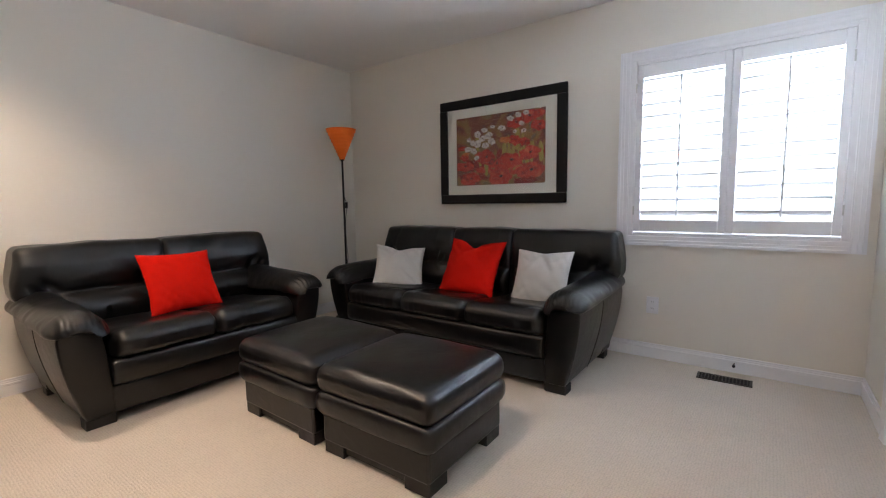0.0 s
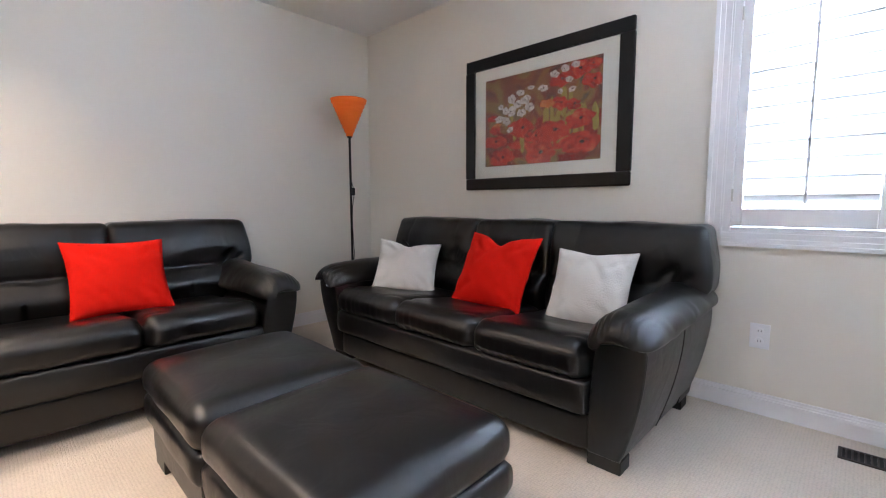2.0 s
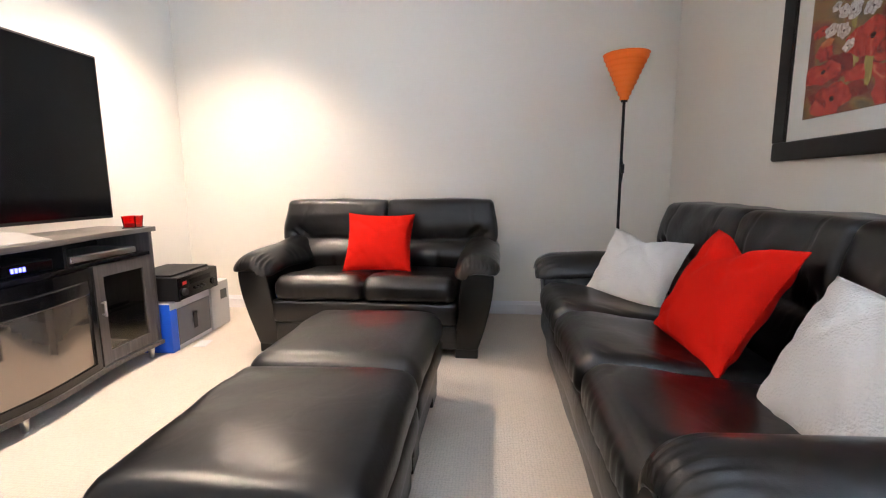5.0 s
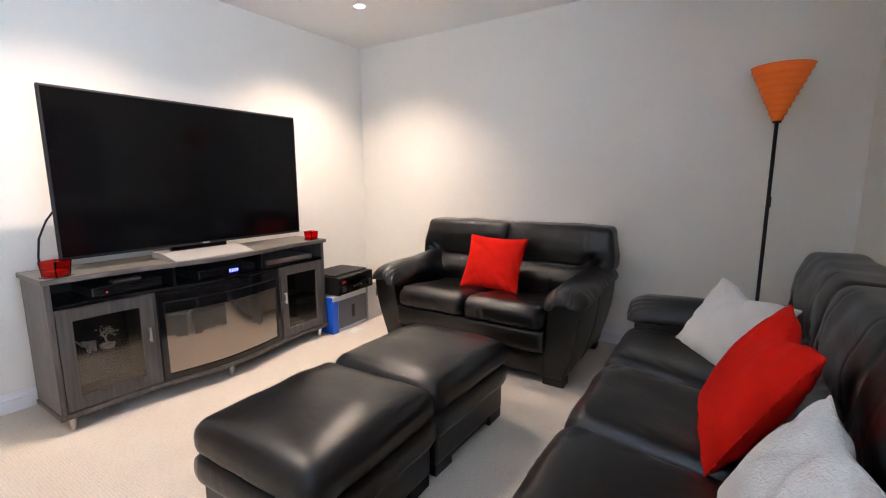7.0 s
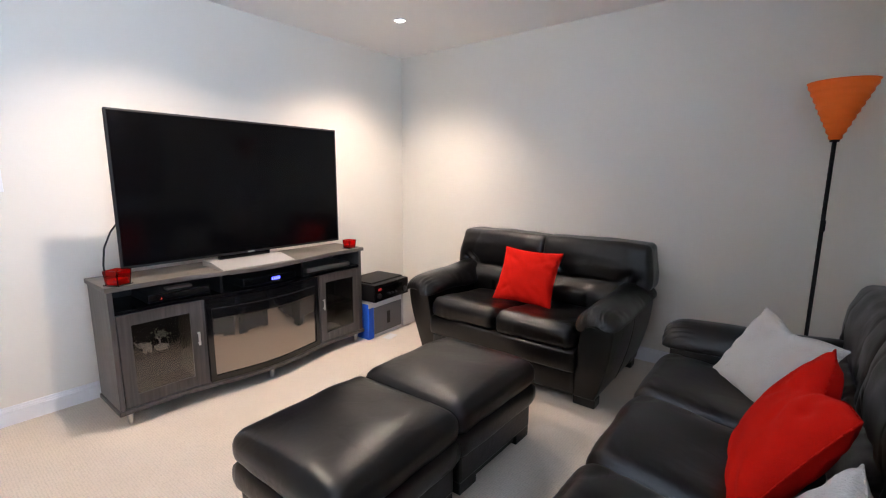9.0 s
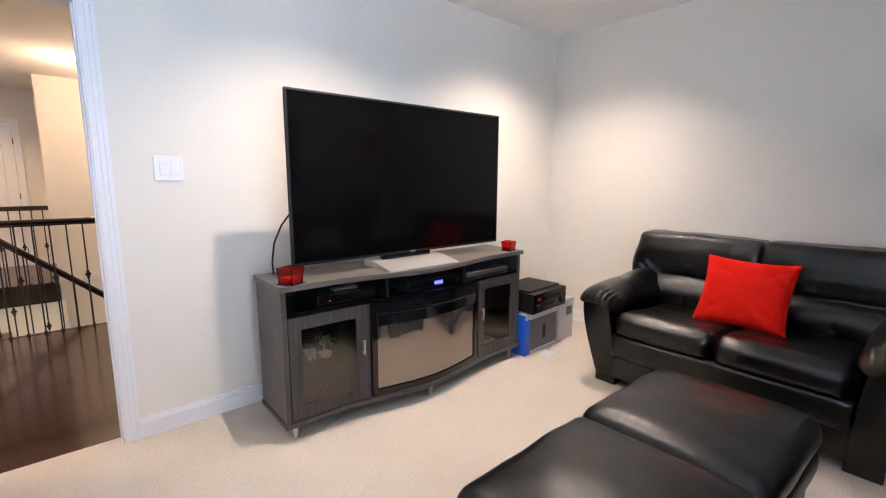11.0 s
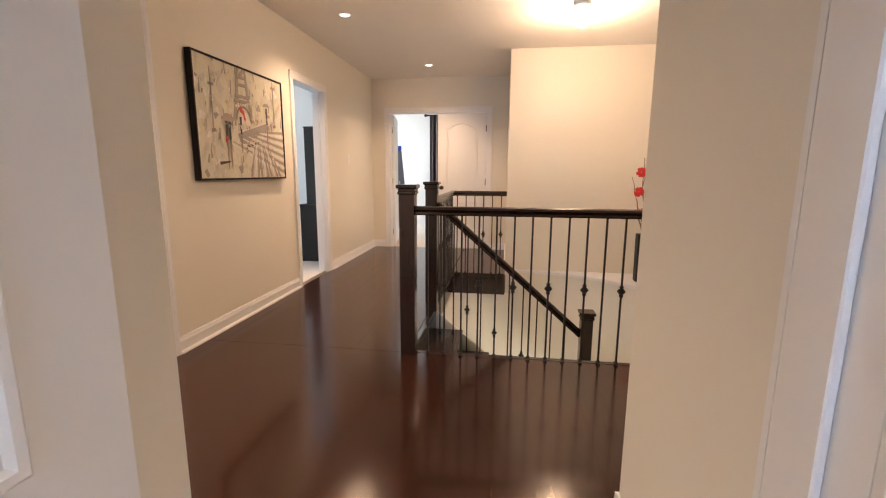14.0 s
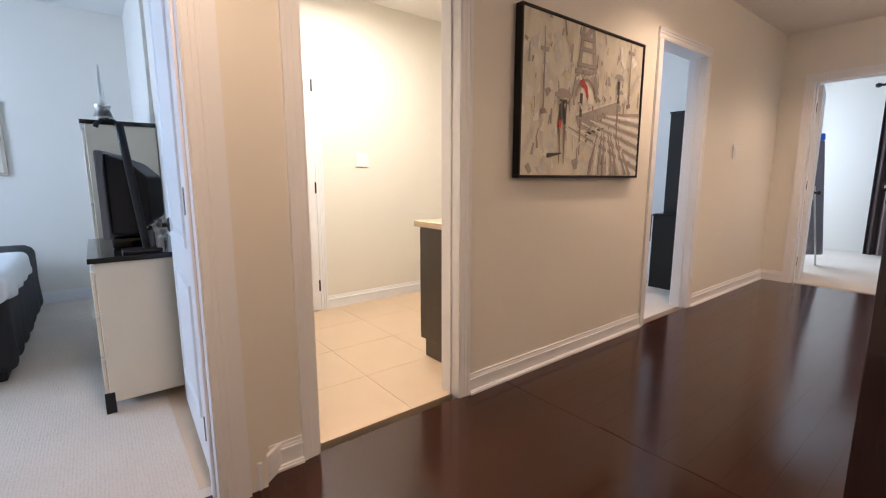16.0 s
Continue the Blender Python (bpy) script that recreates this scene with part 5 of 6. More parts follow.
stop = thing("door_stop", pose(0.90, 4.103, 0.065), "dark spring door stop on the baseboard", "door stop")
part("rod", rod((0, 0, 0), (0, -0.055, 0), 0.004, 8), DARKMETAL, stop)
part("tip", rod((0, -0.055, 0), (0, -0.072, 0), 0.009, 12), BLACKMATT, stop)


# recessed ceiling lights
def downlight(x, y, glow):
    d = thing("downlight", pose(x, y, H), "small round white recessed ceiling light", "ceiling light", "recessed lights")
    part("trim_ring", lathe([(0.036, -0.001), (0.050, -0.001), (0.050, -0.006), (0.040, -0.009), (0.036, -0.006), (0.036, -0.001)], 28), TRIM, d, smooth=True)
    part("lens", lathe([(0, -0.002), (0.036, -0.002), (0.036, -0.005), (0, -0.006)], 24), glow, d, "glowing round lens", smooth=True)


LENS = emitter("warm_lens", (1.0, 0.93, 0.82), 14.0)
for x, y in ((-1.84, 1.05), (-0.27, 1.13), (2.47, -3.40), (2.05, -5.31), (2.40, -0.60)):
    downlight(x, y, LENS)


# ---- hall: stairwell ----
def newel(m, h, label, foot=0.0):
    p = thing("newel_post", m, label, "newel post", "stair newel posts")
    part("shaft", box(-0.047, 0.047, -0.047, 0.047, foot, h - 0.055, 0.004, 2), WALNUT, p)
    part("collar", box(-0.056, 0.056, -0.056, 0.056, h - 0.060, h - 0.042, 0.006, 2), WALNUT, p)
    bm = box(-0.052, 0.052, -0.052, 0.052, h - 0.042, h - 0.024, 0.002, 1)
    box(-0.064, 0.064, -0.064, 0.064, h - 0.024, h, 0.008, 3, bm)
    part("cap", bm, WALNUT, p)
    return p


newel(pose(1.610, -2.040, 0), 1.085, "dark stained square newel post with a moulded cap")
newel(pose(1.610, -2.935, 0), 1.085, "dark stained square newel post with a moulded cap")
newel(pose(0.335, -2.935, -1.14), 1.195, "lower dark stained newel post at the stair landing")


def handrail(root, a, b, r=0.030):
    """A moulded rail from a to b: flat-topped oval in section."""
    a, b = Vector(a), Vector(b)
    d = b - a
    q = d.to_track_quat("X", "Z").to_matrix().to_4x4()
    sec = [(-0.030, -0.020), (-0.026, -0.026), (0.026, -0.026), (0.030, -0.020), (0.024, -0.008), (0.031, 0.008), (0.026, 0.022), (0.012, 0.028), (-0.012, 0.028), (-0.026, 0.022), (-0.031, 0.008), (-0.024, -0.008)]
    bm = prism(sec, 0, d.length, 0, "x")
    bmesh.ops.transform(bm, matrix=Matrix.Translation(a) @ q, verts=bm.verts)
    return part("handrail", bm, WALNUT, root, "glossy dark stained handrail")


BAL = {}


def baluster(root, x, y, z0, z1, knuckle):
    """A square iron baluster with shoes, and a forged knuckle on some."""
    h = round(z1 - z0, 3)
    if h not in BAL:
        bm = box(-0.0055, 0.0055, -0.0055, 0.0055, 0, h, 0.001, 1)
        BAL[h] = part("baluster", bm, IRON, root)
        ob = BAL[h]
    else:
        ob = new("baluster", BAL[h].data)
        ob.parent = root
    ob.location = (x, y, z0)
    if "shoe" not in BAL:
        BAL["shoe"] = part("shoe", box(-0.012, 0.012, -0.012, 0.012, 0, 0.02, 0.004, 1), IRON, ob)
        BAL["knuckle"] = None
    else:
        s = new("shoe", BAL["shoe"].data)
        s.parent = ob
    if knuckle:
        if BAL["knuckle"] is None:
            prof = [(0.0, -0.034), (0.011, -0.034), (0.013, -0.026), (0.009, -0.020), (0.018, -0.010), (0.025, 0.0), (0.018, 0.010), (0.009, 0.020), (0.013, 0.026), (0.011, 0.034), (0.0, 0.034)]
            k = part("knuckle", lathe(prof, 10), IRON, ob, "forged iron knuckle")
            BAL["knuckle"] = k
        else:
            k = new("knuckle", BAL["knuckle"].data)
            k.parent = ob
            k["label"] = "forged iron knuckle"
        k.location = (0, 0, knuckle)
    return ob


rail_a = thing("stair_railing", Matrix.Identity(4), "dark wood railing with black iron balusters beside the stairwell", "railing", "stair railings")
handrail(rail_a, (1.563, -2.040, 0.926), (-0.778, -2.040, 0.926))
for k in range(21):
    x = 1.487 - 0.1065 * k
    baluster(rail_a, x, -2.040, 0.0, 0.902, 0.463 if k % 2 == 1 else 0)
rail_b = thing("stair_railing", Matrix.Identity(4), "dark wood railing with iron balusters round the stairwell", "railing", "stair railings")
handrail(rail_b, (1.610, -2.982, 0.926), (1.610, -4.43, 0.926))
handrail(rail_b, (1.635, -4.405, 0.926), (1.002, -4.405, 0.926))
for k in range(13):
    baluster(rail_b, 1.610, -3.08 - 0.1065 * k, 0.0, 0.902, 0.463 if k % 2 else 0)
for k in range(6):
    baluster(rail_b, 1.56 - 0.1 * k, -4.405, 0.0, 0.902, 0.463 if k % 2 else 0)
# flight going down to the landing
NSTEP, RISE, RUN = 6, 0.19, 0.231
stairs = thing("staircase", Matrix.Identity(4), "dark wood stairs going down from the hall", "stairs", kind="structure")
for k in range(NSTEP):
    x1 = 1.60 - RUN * k
    z = -RISE * (k + 1)
    part("tread", box(x1 - RUN - 0.02, x1, -3.02, -2.08, z - 0.03, z, 0.006, 2), WALNUT, stairs)
    part("riser", box(x1 - 0.018, x1 - 0.002, -3.0, -2.08, z, z + RISE - 0.03, 0.001, 1), WALNUT, stairs)
part("landing", box(-0.78, 0.235, -4.40, -2.08, -1.20, -1.14), WALNUT, stairs)
pts = [(1.60, -0.25), (1.60, -0.02), (0.235, -1.14), (0.235, -1.40)]
part("stringer", prism(pts, -3.045, -3.02, 0, "y"), WALL, stairs)
rail_c = thing("stair_railing", Matrix.Identity(4), "dark sloping stair handrail with iron balusters", "railing", "stair railings")
handrail(rail_c, (1.565, -2.935, 0.905), (0.375, -2.935, -0.145))
for k in range(NSTEP):
    for j in range(2):
        x = 1.60 - RUN * k - 0.06 - j * 0.115
        z = -RISE * (k + 1)
        top = 0.905 + (x - 1.565) * (1.05 / 1.19) - 0.03
        if x > 0.42:
            baluster(rail_c, x, -2.935, z, top, 0.40 if j == 0 else 0)
# stairwell sides below the hall floor, with dark nosing boards at the edges
bm = box(1.60, 1.70, -4.45, -2.07, -3.0, -0.252)
box(0.95, 1.62, -4.52, -4.44, -3.0, -0.252, bm=bm)
box(-0.78, 1.70, -2.06, -1.98, -3.0, -0.252, bm=bm)
solid("wall_stairwell_lower", bm, WALL, "cream painted stairwell wall", "wall", kind="structure")
solid("floor_lower", box(-0.9, 1.8, -5.2, -1.9, -3.1, -3.0), PLANK, "dark wood floor of the storey below", "wood floor", kind="structure")
nos = box(1.585, 1.625, -4.43, -2.07, -0.06, 0.003, 0.006, 2)
box(1.00, 1.585, -4.435, -4.395, -0.06, 0.003, 0.006, 2, nos)
box(-0.78, 1.585, -2.075, -2.035, -0.06, 0.003, 0.006, 2, nos)
solid("stairwell_nosing", nos, WALNUT, "dark wood nosing along the stairwell edge", "trim", kind="structure")
# curved plant ledge in the corner of the stairwell
arc = []
for k in range(25):
    u = k / 24
    a = math.radians(90 * u)
    arc.append((0.99 - 1.60 * math.sin(a), -4.70 + 1.35 * (1 - math.cos(a))))
arc_out = arc + [(-0.78, -3.35), (-0.78, -4.68), (0.99, -4.68)]
pts = [(x, max(y, -4.678)) for x, y in arc]
body = [(0.99, -4.679)] + [p for p in pts if p[1] > -4.677] + [(-0.778, -3.34), (-0.778, -4.679)]
solid("wall_ledge", prism(body, -3.0, -0.03, 0, "z"), WALL, "curved cream wall under the plant ledge", "wall", kind="structure")
solid("plant_ledge", prism([(x + 0.02, y + 0.02) if k not in (0, len(body) - 1, len(body) - 2) else (x, y) for k, (x, y) in enumerate(body)], -0.03, 0.0, 0, "z"), TRIM, "white curved ledge top in the stairwell corner", "ledge", kind="structure")

# vase with dry twigs and red flowers
vase = thing("floor_vase", pose(-0.455, -4.30, 0.0), "tall black vase with twigs and red flowers", "vase")
bm = prism([(-0.058, 0.0), (0.058, 0.0), (0.064, 0.52), (-0.064, 0.52)], -0.058, 0.058, 0.012, "y", seg=3)
part("pot", bm, BLACKMATT, vase, "tall square black pot")
TWIG = material("dry_twig", (0.20, 0.13, 0.08), 0.8, spread=0.25)
PETALRED = material("silk_petal", (0.60, 0.012, 0.012), 0.6, spread=0.15)
rg = random.Random(11)
for k, (tx, tz) in enumerate(((-0.20, 1.43), (-0.13, 1.44), (-0.05, 1.34), (0.06, 1.32), (0.02, 1.20), (0.13, 1.12), (-0.10, 1.22), (-0.23, 1.30))):
    y1 = rg.uniform(-0.10, 0.06)
    end = Vector((tx, y1, tz))
    n = 8
    way = [Vector((rg.uniform(-0.03, 0.03), rg.uniform(-0.03, 0.03), 0.30))]
    way += [Vector((0, 0, 0.45)).lerp(end, i / n) + Vector((rg.uniform(-0.014, 0.014), rg.uniform(-0.012, 0.012), 0)) for i in range(1, n + 1)]
    bm = tube(way, [0.0095 - 0.0008 * i for i in range(n + 1)], 7)
    part("twig", bm, TWIG, vase, "dry brown twig")
for fx, fz in ((-0.092, 1.218), (0.075, 1.171), (-0.076, 0.992), (0.082, 0.967), (-0.03, 0.741), (0.05, 0.745)):
    bm = bmesh.new()
    for j in range(11):
        a = 2 * math.pi * j / 11 + rg.uniform(-0.2, 0.2)
        tilt = rg.uniform(-0.5, 0.9)
        m = Matrix.Translation((fx, 0.02, fz)) @ Matrix.Rotation(a, 4, "Y") @ Matrix.Rotation(tilt, 4, "X") @ Matrix.Translation((0.028, 0, 0)) @ Matrix.Diagonal((1.0, 0.25, 0.65, 1))
        bmesh.ops.create_icosphere(bm, subdivisions=1, radius=0.03, matrix=m)
    part("flower", bm, PETALRED, vase, "red silk flower")

# globe ceiling light and alarm
OPAL = emitter("opal_globe", (1.0, 0.86, 0.62), 6.0)
gl = thing("globe_light", pose(0.44, -3.35, H), "round opal glass globe light on the hall ceiling", "ceiling light")
part("canopy", lathe([(0, 0), (0.075, 0), (0.07, -0.03), (0.05, -0.05), (0, -0.05)], 28), TRIM, gl, smooth=True)
part("globe", lathe([(0.0001, -0.195), (0.03, -0.19), (0.058, -0.172), (0.078, -0.14), (0.08, -0.115), (0.068, -0.08), (0.05, -0.055), (0.0001, -0.052)], 32), OPAL, gl, "glowing opal glass globe", smooth=True)
alarm = thing("smoke_alarm", pose(2.455, -2.50, H), "red covered smoke alarm on the hall ceiling", "smoke alarm")
ALARMRED = material("red_cover", (0.65, 0.06, 0.02), 0.4, bump=0.0)
part("base", lathe([(0, 0), (0.06, 0), (0.06, -0.012), (0, -0.012)], 28), TRIM, alarm)
part("cover", lathe([(0, -0.012), (0.055, -0.012), (0.052, -0.035), (0.035, -0.045), (0, -0.046)], 28), ALARMRED, alarm, "red dust cover", smooth=True)


# ---- street scene painting ----
art = thing("street_painting", pose(3.056, -2.643, 1.514, 0, 0, -90), "canvas of a rainy street with umbrellas in a black frame", "painting")
CANVAS = paint("canvas_ground", [(0.28, (0.42, 0.38, 0.33)), (0.42, (0.60, 0.56, 0.48)), (0.55, (0.68, 0.64, 0.52)), (0.72, (0.58, 0.57, 0.55))], 3.2, (1.6, 1, 0.8), 2.5)
W2, H2 = 0.575, 0.415
for a, b, c0, d0 in ((-W2 - 0.004, W2 + 0.004, H2 - 0.012, H2 + 0.002), (-W2 - 0.004, W2 + 0.004, -H2 - 0.002, -H2 + 0.012), (-W2 - 0.004, -W2 + 0.010, -H2 + 0.012, H2 - 0.012), (W2 - 0.010, W2 + 0.004, -H2 + 0.012, H2 - 0.012)):
    part("frame_bar", box(a, b, -0.045, 0.0, c0, d0, 0.002, 1), BLACKWOOD, art)
part("canvas", box(-W2 + 0.010, W2 - 0.010, -0.036, -0.004, -H2 + 0.012, H2 - 0.012), CANVAS, art, "painted canvas")
PIG = {n: material("pigment_" + n, c, 0.5, spread=0.25, scale=30, bump=0.15) for n, c in (("grey", (0.33, 0.30, 0.27)), ("brown", (0.26, 0.19, 0.15)), ("dark", (0.045, 0.035, 0.033)), ("red", (0.55, 0.05, 0.03)), ("pale", (0.74, 0.71, 0.66)), ("mauve", (0.37, 0.30, 0.27)), ("ochre", (0.62, 0.56, 0.36)), ("cream", (0.68, 0.64, 0.52)), ("mist", (0.58, 0.55, 0.52)))}
layer = [0]


def stroke(pig, pts, name="brush_stroke"):
    layer[0] += 1
    d = -0.0362 - 0.00002 * layer[0]
    part(name, prism([(max(-W2 + 0.011, min(W2 - 0.011, x)), max(-H2 + 0.013, min(H2 - 0.013, z))) for x, z in pts], d - 0.0008, d, 0, "y"), PIG[pig], art)


def line(pig, x0, z0, x1, z1, w0, w1=None, name="brush_stroke"):
    w1 = w0 if w1 is None else w1
    dx, dz = x1 - x0, z1 - z0
    L = math.hypot(dx, dz)
    nx, nz = -dz / L, dx / L
    stroke(pig, [(x0 + nx * w0, z0 + nz * w0), (x1 + nx * w1, z1 + nz * w1), (x1 - nx * w1, z1 - nz * w1), (x0 - nx * w0, z0 - nz * w0)], name)


rg = random.Random(21)
for k in range(110):         # broad soft washes, slanting
    x, z = rg.uniform(-W2, W2 - 0.03), rg.uniform(-H2, H2)
    line(rg.choice(("cream", "mist", "pale", "mist", "grey", "pale", "ochre")), x, z, x + rg.uniform(-0.06, 0.06), z + rg.uniform(-0.06, 0.06) + 0.002, rg.uniform(0.012, 0.032), rg.uniform(0.006, 0.022))
for k in range(95):          # loose upright strokes of the wet ground and sky
    x, z = rg.uniform(-W2 + 0.02, W2 - 0.03), rg.uniform(-H2 + 0.03, H2 - 0.05)
    line(rg.choice(("pale", "ochre", "mauve", "grey", "pale", "grey")), x, z, x + rg.uniform(-0.015, 0.015), z + rg.uniform(0.02, 0.10), rg.uniform(0.002, 0.010), rg.uniform(0.001, 0.006))
# tower with its arch
for s in (-1, 1):
    line("grey", -0.03 + s * 0.115, 0.02, -0.03 + s * 0.075, 0.18, 0.020, 0.014)
    line("grey", -0.03 + s * 0.075, 0.18, -0.03 + s * 0.045, 0.40, 0.016, 0.013)
    line("mauve", -0.03 + s * 0.10, 0.03, -0.03 + s * 0.06, 0.20, 0.006, 0.004)
for z, w in ((0.165, 0.11), (0.20, 0.095), (0.285, 0.075), (0.34, 0.06)):
    line("grey", -0.03 - w, z, -0.03 + w, z + 0.004, 0.010)
    line("brown", -0.03 - w, z - 0.012, -0.03 + w * 0.9, z - 0.008, 0.003)
for k in range(14):
    a = math.pi * k / 13
    b = math.pi * (k + 1) / 13
    if k < 13:
        line("brown", -0.03 + 0.092 * math.cos(a), 0.03 + 0.095 * math.sin(a), -0.03 + 0.092 * math.cos(b), 0.03 + 0.095 * math.sin(b), 0.008)
stroke("pale", [(-0.03 + 0.078 * math.cos(math.pi * k / 12), 0.0 + 0.10 * math.sin(math.pi * k / 12)) for k in range(13)])
# parapet running back, and paving lines
line("grey", -0.10, -0.12, 0.33, 0.02, 0.045, 0.030)
line("pale", -0.12, -0.07, 0.30, 0.045, 0.007, 0.004)
line("dark", -0.02, -0.17, 0.16, -0.125, 0.012, 0.004)
for k in range(12):
    line(("mauve", "pale", "grey", "pale")[k % 4], 0.56, -0.02 - 0.034 * k, 0.22 - 0.04 * k, -0.06 - 0.010 * k + 0.02, 0.012, 0.004)
for k in range(10):
    line(("mauve", "pale", "grey")[k % 3], 0.03 + 0.05 * k, -0.40, 0.10 + 0.022 * k, -0.15, 0.014, 0.004)
# lamp posts
for x, z0, z1 in ((-0.40, -0.08, 0.22), (0.42, 0.02, 0.33)):
    line("grey", x, z0, x, z1, 0.006, 0.004)
    line("grey", x - 0.03, z1 + 0.01, x + 0.03, z1 + 0.01, 0.010)
    line("brown", x - 0.02, z0, x + 0.02, z0 + 0.01, 0.012)
    line("grey", x, z1, x - 0.005, z1 + 0.12, 0.004, 0.002)
# walkers as plain dabs under umbrellas, with reflections
for x, z, um, r in ((-0.235, -0.02, "mauve", 0.075), (-0.075, 0.03, "red", 0.0), (0.30, 0.14, "grey", 0.050)):
    for dx in ((-0.02, 0.02) if r > 0.06 else (0.0,)):
        line("dark", x + dx, z - 0.11, x + dx, z + 0.02, 0.010, 0.013)
        line("brown", x + dx, z - 0.32, x + dx, z - 0.12, 0.003, 0.008)
    if r:
        stroke(um, [(x + r * math.cos(math.pi * k / 8), z + 0.03 + r * 0.62 * math.sin(math.pi * k / 8)) for k in range(9)])
for k in range(64):          # dark and pale dabs that break up the drawing
    x, z = rg.gauss(0.05, 0.20), rg.gauss(0.0, 0.13)
    line(rg.choice(("brown", "grey", "mauve", "pale", "pale", "mist")), x, z, x + rg.uniform(-0.02, 0.03), z + rg.uniform(0.005, 0.03), rg.uniform(0.003, 0.011), rg.uniform(0.002, 0.006))
stroke("red", [(-0.10, 0.115), (-0.06, 0.12), (-0.025, 0.09), (-0.01, 0.04), (-0.02, 0.015), (-0.045, 0.07), (-0.075, 0.085)])
line("red", -0.265, -0.15, -0.255, -0.11, 0.012, 0.016)
line("dark", -0.36, -0.30, -0.24, -0.285, 0.012, 0.004)
line("mauve", -0.05, 0.345, -0.01, 0.40, 0.02, 0.015)

# ---- bathroom ----
VANITY = material("dark_vanity", (0.055, 0.040, 0.028), 0.4, spread=0.15)
van = thing("vanity", pose(3.19, -1.905, 0), "dark wood bathroom vanity with a beige top", "vanity")
part("body", box(0, 0.46, -1.30, 0, 0.105, 0.805, 0.002, 1), VANITY, van)
part("plinth", box(0, 0.41, -1.30, -0.003, 0, 0.105), VANITY, van)
part("countertop", box(0, 0.50, -1.32, 0.02, 0.805, 0.842, 0.005, 2), material("beige_counter", (0.60, 0.47, 0.33), 0.25, spread=0.12, scale=30), van, "beige stone countertop")
for k in range(3):
    part("door", box(0.461, 0.478, -0.42 - 0.42 * k, -0.01 - 0.42 * k, 0.13, 0.64, 0.003, 1), VANITY, van)
    part("drawer", box(0.461, 0.478, -0.42 - 0.42 * k, -0.01 - 0.42 * k, 0.655, 0.79, 0.003, 1), VANITY, van)
# assumed fixture, added above the view to carry the bathroom's warm light
bl = thing("bathroom_light", pose(4.1, -1.9, H), "assumed round ceiling light in the bathroom, out of view", "ceiling light")
part("base", lathe([(0, 0), (0.30, 0), (0.30, -0.03), (0, -0.03)], 32), TRIM, bl)
part("diffuser", lathe([(0, -0.03), (0.28, -0.03), (0.25, -0.06), (0.12, -0.078), (0, -0.08)], 32), emitter("bath_diffuser", (1.0, 0.90, 0.70), 6.0), bl, smooth=True)

# ---- bedroom seen through the open door ----
CREAMWOOD = material("cream_lacquer", (0.66, 0.60, 0.48), 0.4, spread=0.04)


def dresser(name, x0, x1, y0, y1, h, label):
    d = thing(name, pose(x0, y0, 0), label, "dresser")
    w, l = x1 - x0, y1 - y0
    part("body", box(0, w, 0, l, 0.05, h - 0.025, 0.003, 1), CREAMWOOD, d)
    part("top", box(-0.012, w + 0.012, -0.0, l + 0.022, h - 0.025, h, 0.003, 1), BLACKGLOSS, d, "gloss black top")
    n = max(2, round(w / 0.6))
    for k in range(n):
        for j in range(3):
            a, b = k * w / n + 0.01, (k + 1) * w / n - 0.01
            c0 = 0.07 + j * (h - 0.12) / 3
            part("drawer", box(a, b, l, l + 0.016, c0, c0 + (h - 0.12) / 3 - 0.012, 0.003, 1), CREAMWOOD, d)
    for x in (0.0, w - 0.035):
        for y in (0.0, l - 0.012):
            part("leg", box(x, x + 0.035, y, y + 0.03, 0, 0.05), BLACKMATT, d)
    part("corner_post", box(-0.006, 0.006, l - 0.02, l + 0.020, 0.0, 0.10, 0.002, 1), BLACKMATT, d)
    return d


dresser("dresser", 3.95, 4.75, -0.715, -0.335, 0.742, "cream dresser with a gloss black top")
dresser("tall_cabinet", 4.86, 5.50, -0.715, -0.36, 1.435, "tall cream cabinet with a black top")
dtv = thing("bedroom_television", pose(4.34, -0.585, 0.742, 0, 0, -12), "black television seen from the side on the dresser", "television")
part("screen_bezel", box(-0.30, 0.30, 0.115, 0.145, 0.06, 0.48, 0.008, 2), material("grey_bezel", (0.10, 0.10, 0.11), 0.35), dtv)
part("housing", prism([(0.115, 0.08), (0.115, 0.47), (0.02, 0.43), (-0.05, 0.36), (-0.05, 0.14), (0.02, 0.08)], -0.27, 0.27, 0.012, "x"), BLACKMATT, dtv)
part("foot", box(-0.16, 0.16, -0.06, 0.14, 0, 0.06, 0.01, 2), BLACKGLOSS, dtv)
arm = thing("desk_lamp", pose(4.02, -0.515, 0.742), "folded black desk lamp arm on the dresser", "desk lamp")
part("base", box(-0.06, 0.06, -0.09, 0.07, 0, 0.02, 0.006, 2), BLACKMATT, arm)
part("arm", rod((0, -0.03, 0.015), (0.03, 0.025, 0.60), 0.017, 10), BLACKMATT, arm)
bm = bmesh.new()
for k in range(7):
    a, b = math.pi * k / 7, math.pi * (k + 1) / 7
    rod((0.03, 0.068 + 0.045 * -math.cos(a), 0.58 + 0.035 * math.sin(a)), (0.03, 0.068 - 0.045 * math.cos(b), 0.58 + 0.035 * math.sin(b)), 0.010, 8, bm)
part("hook", bm, BLACKMATT, arm)
bottles = random.Random(4)
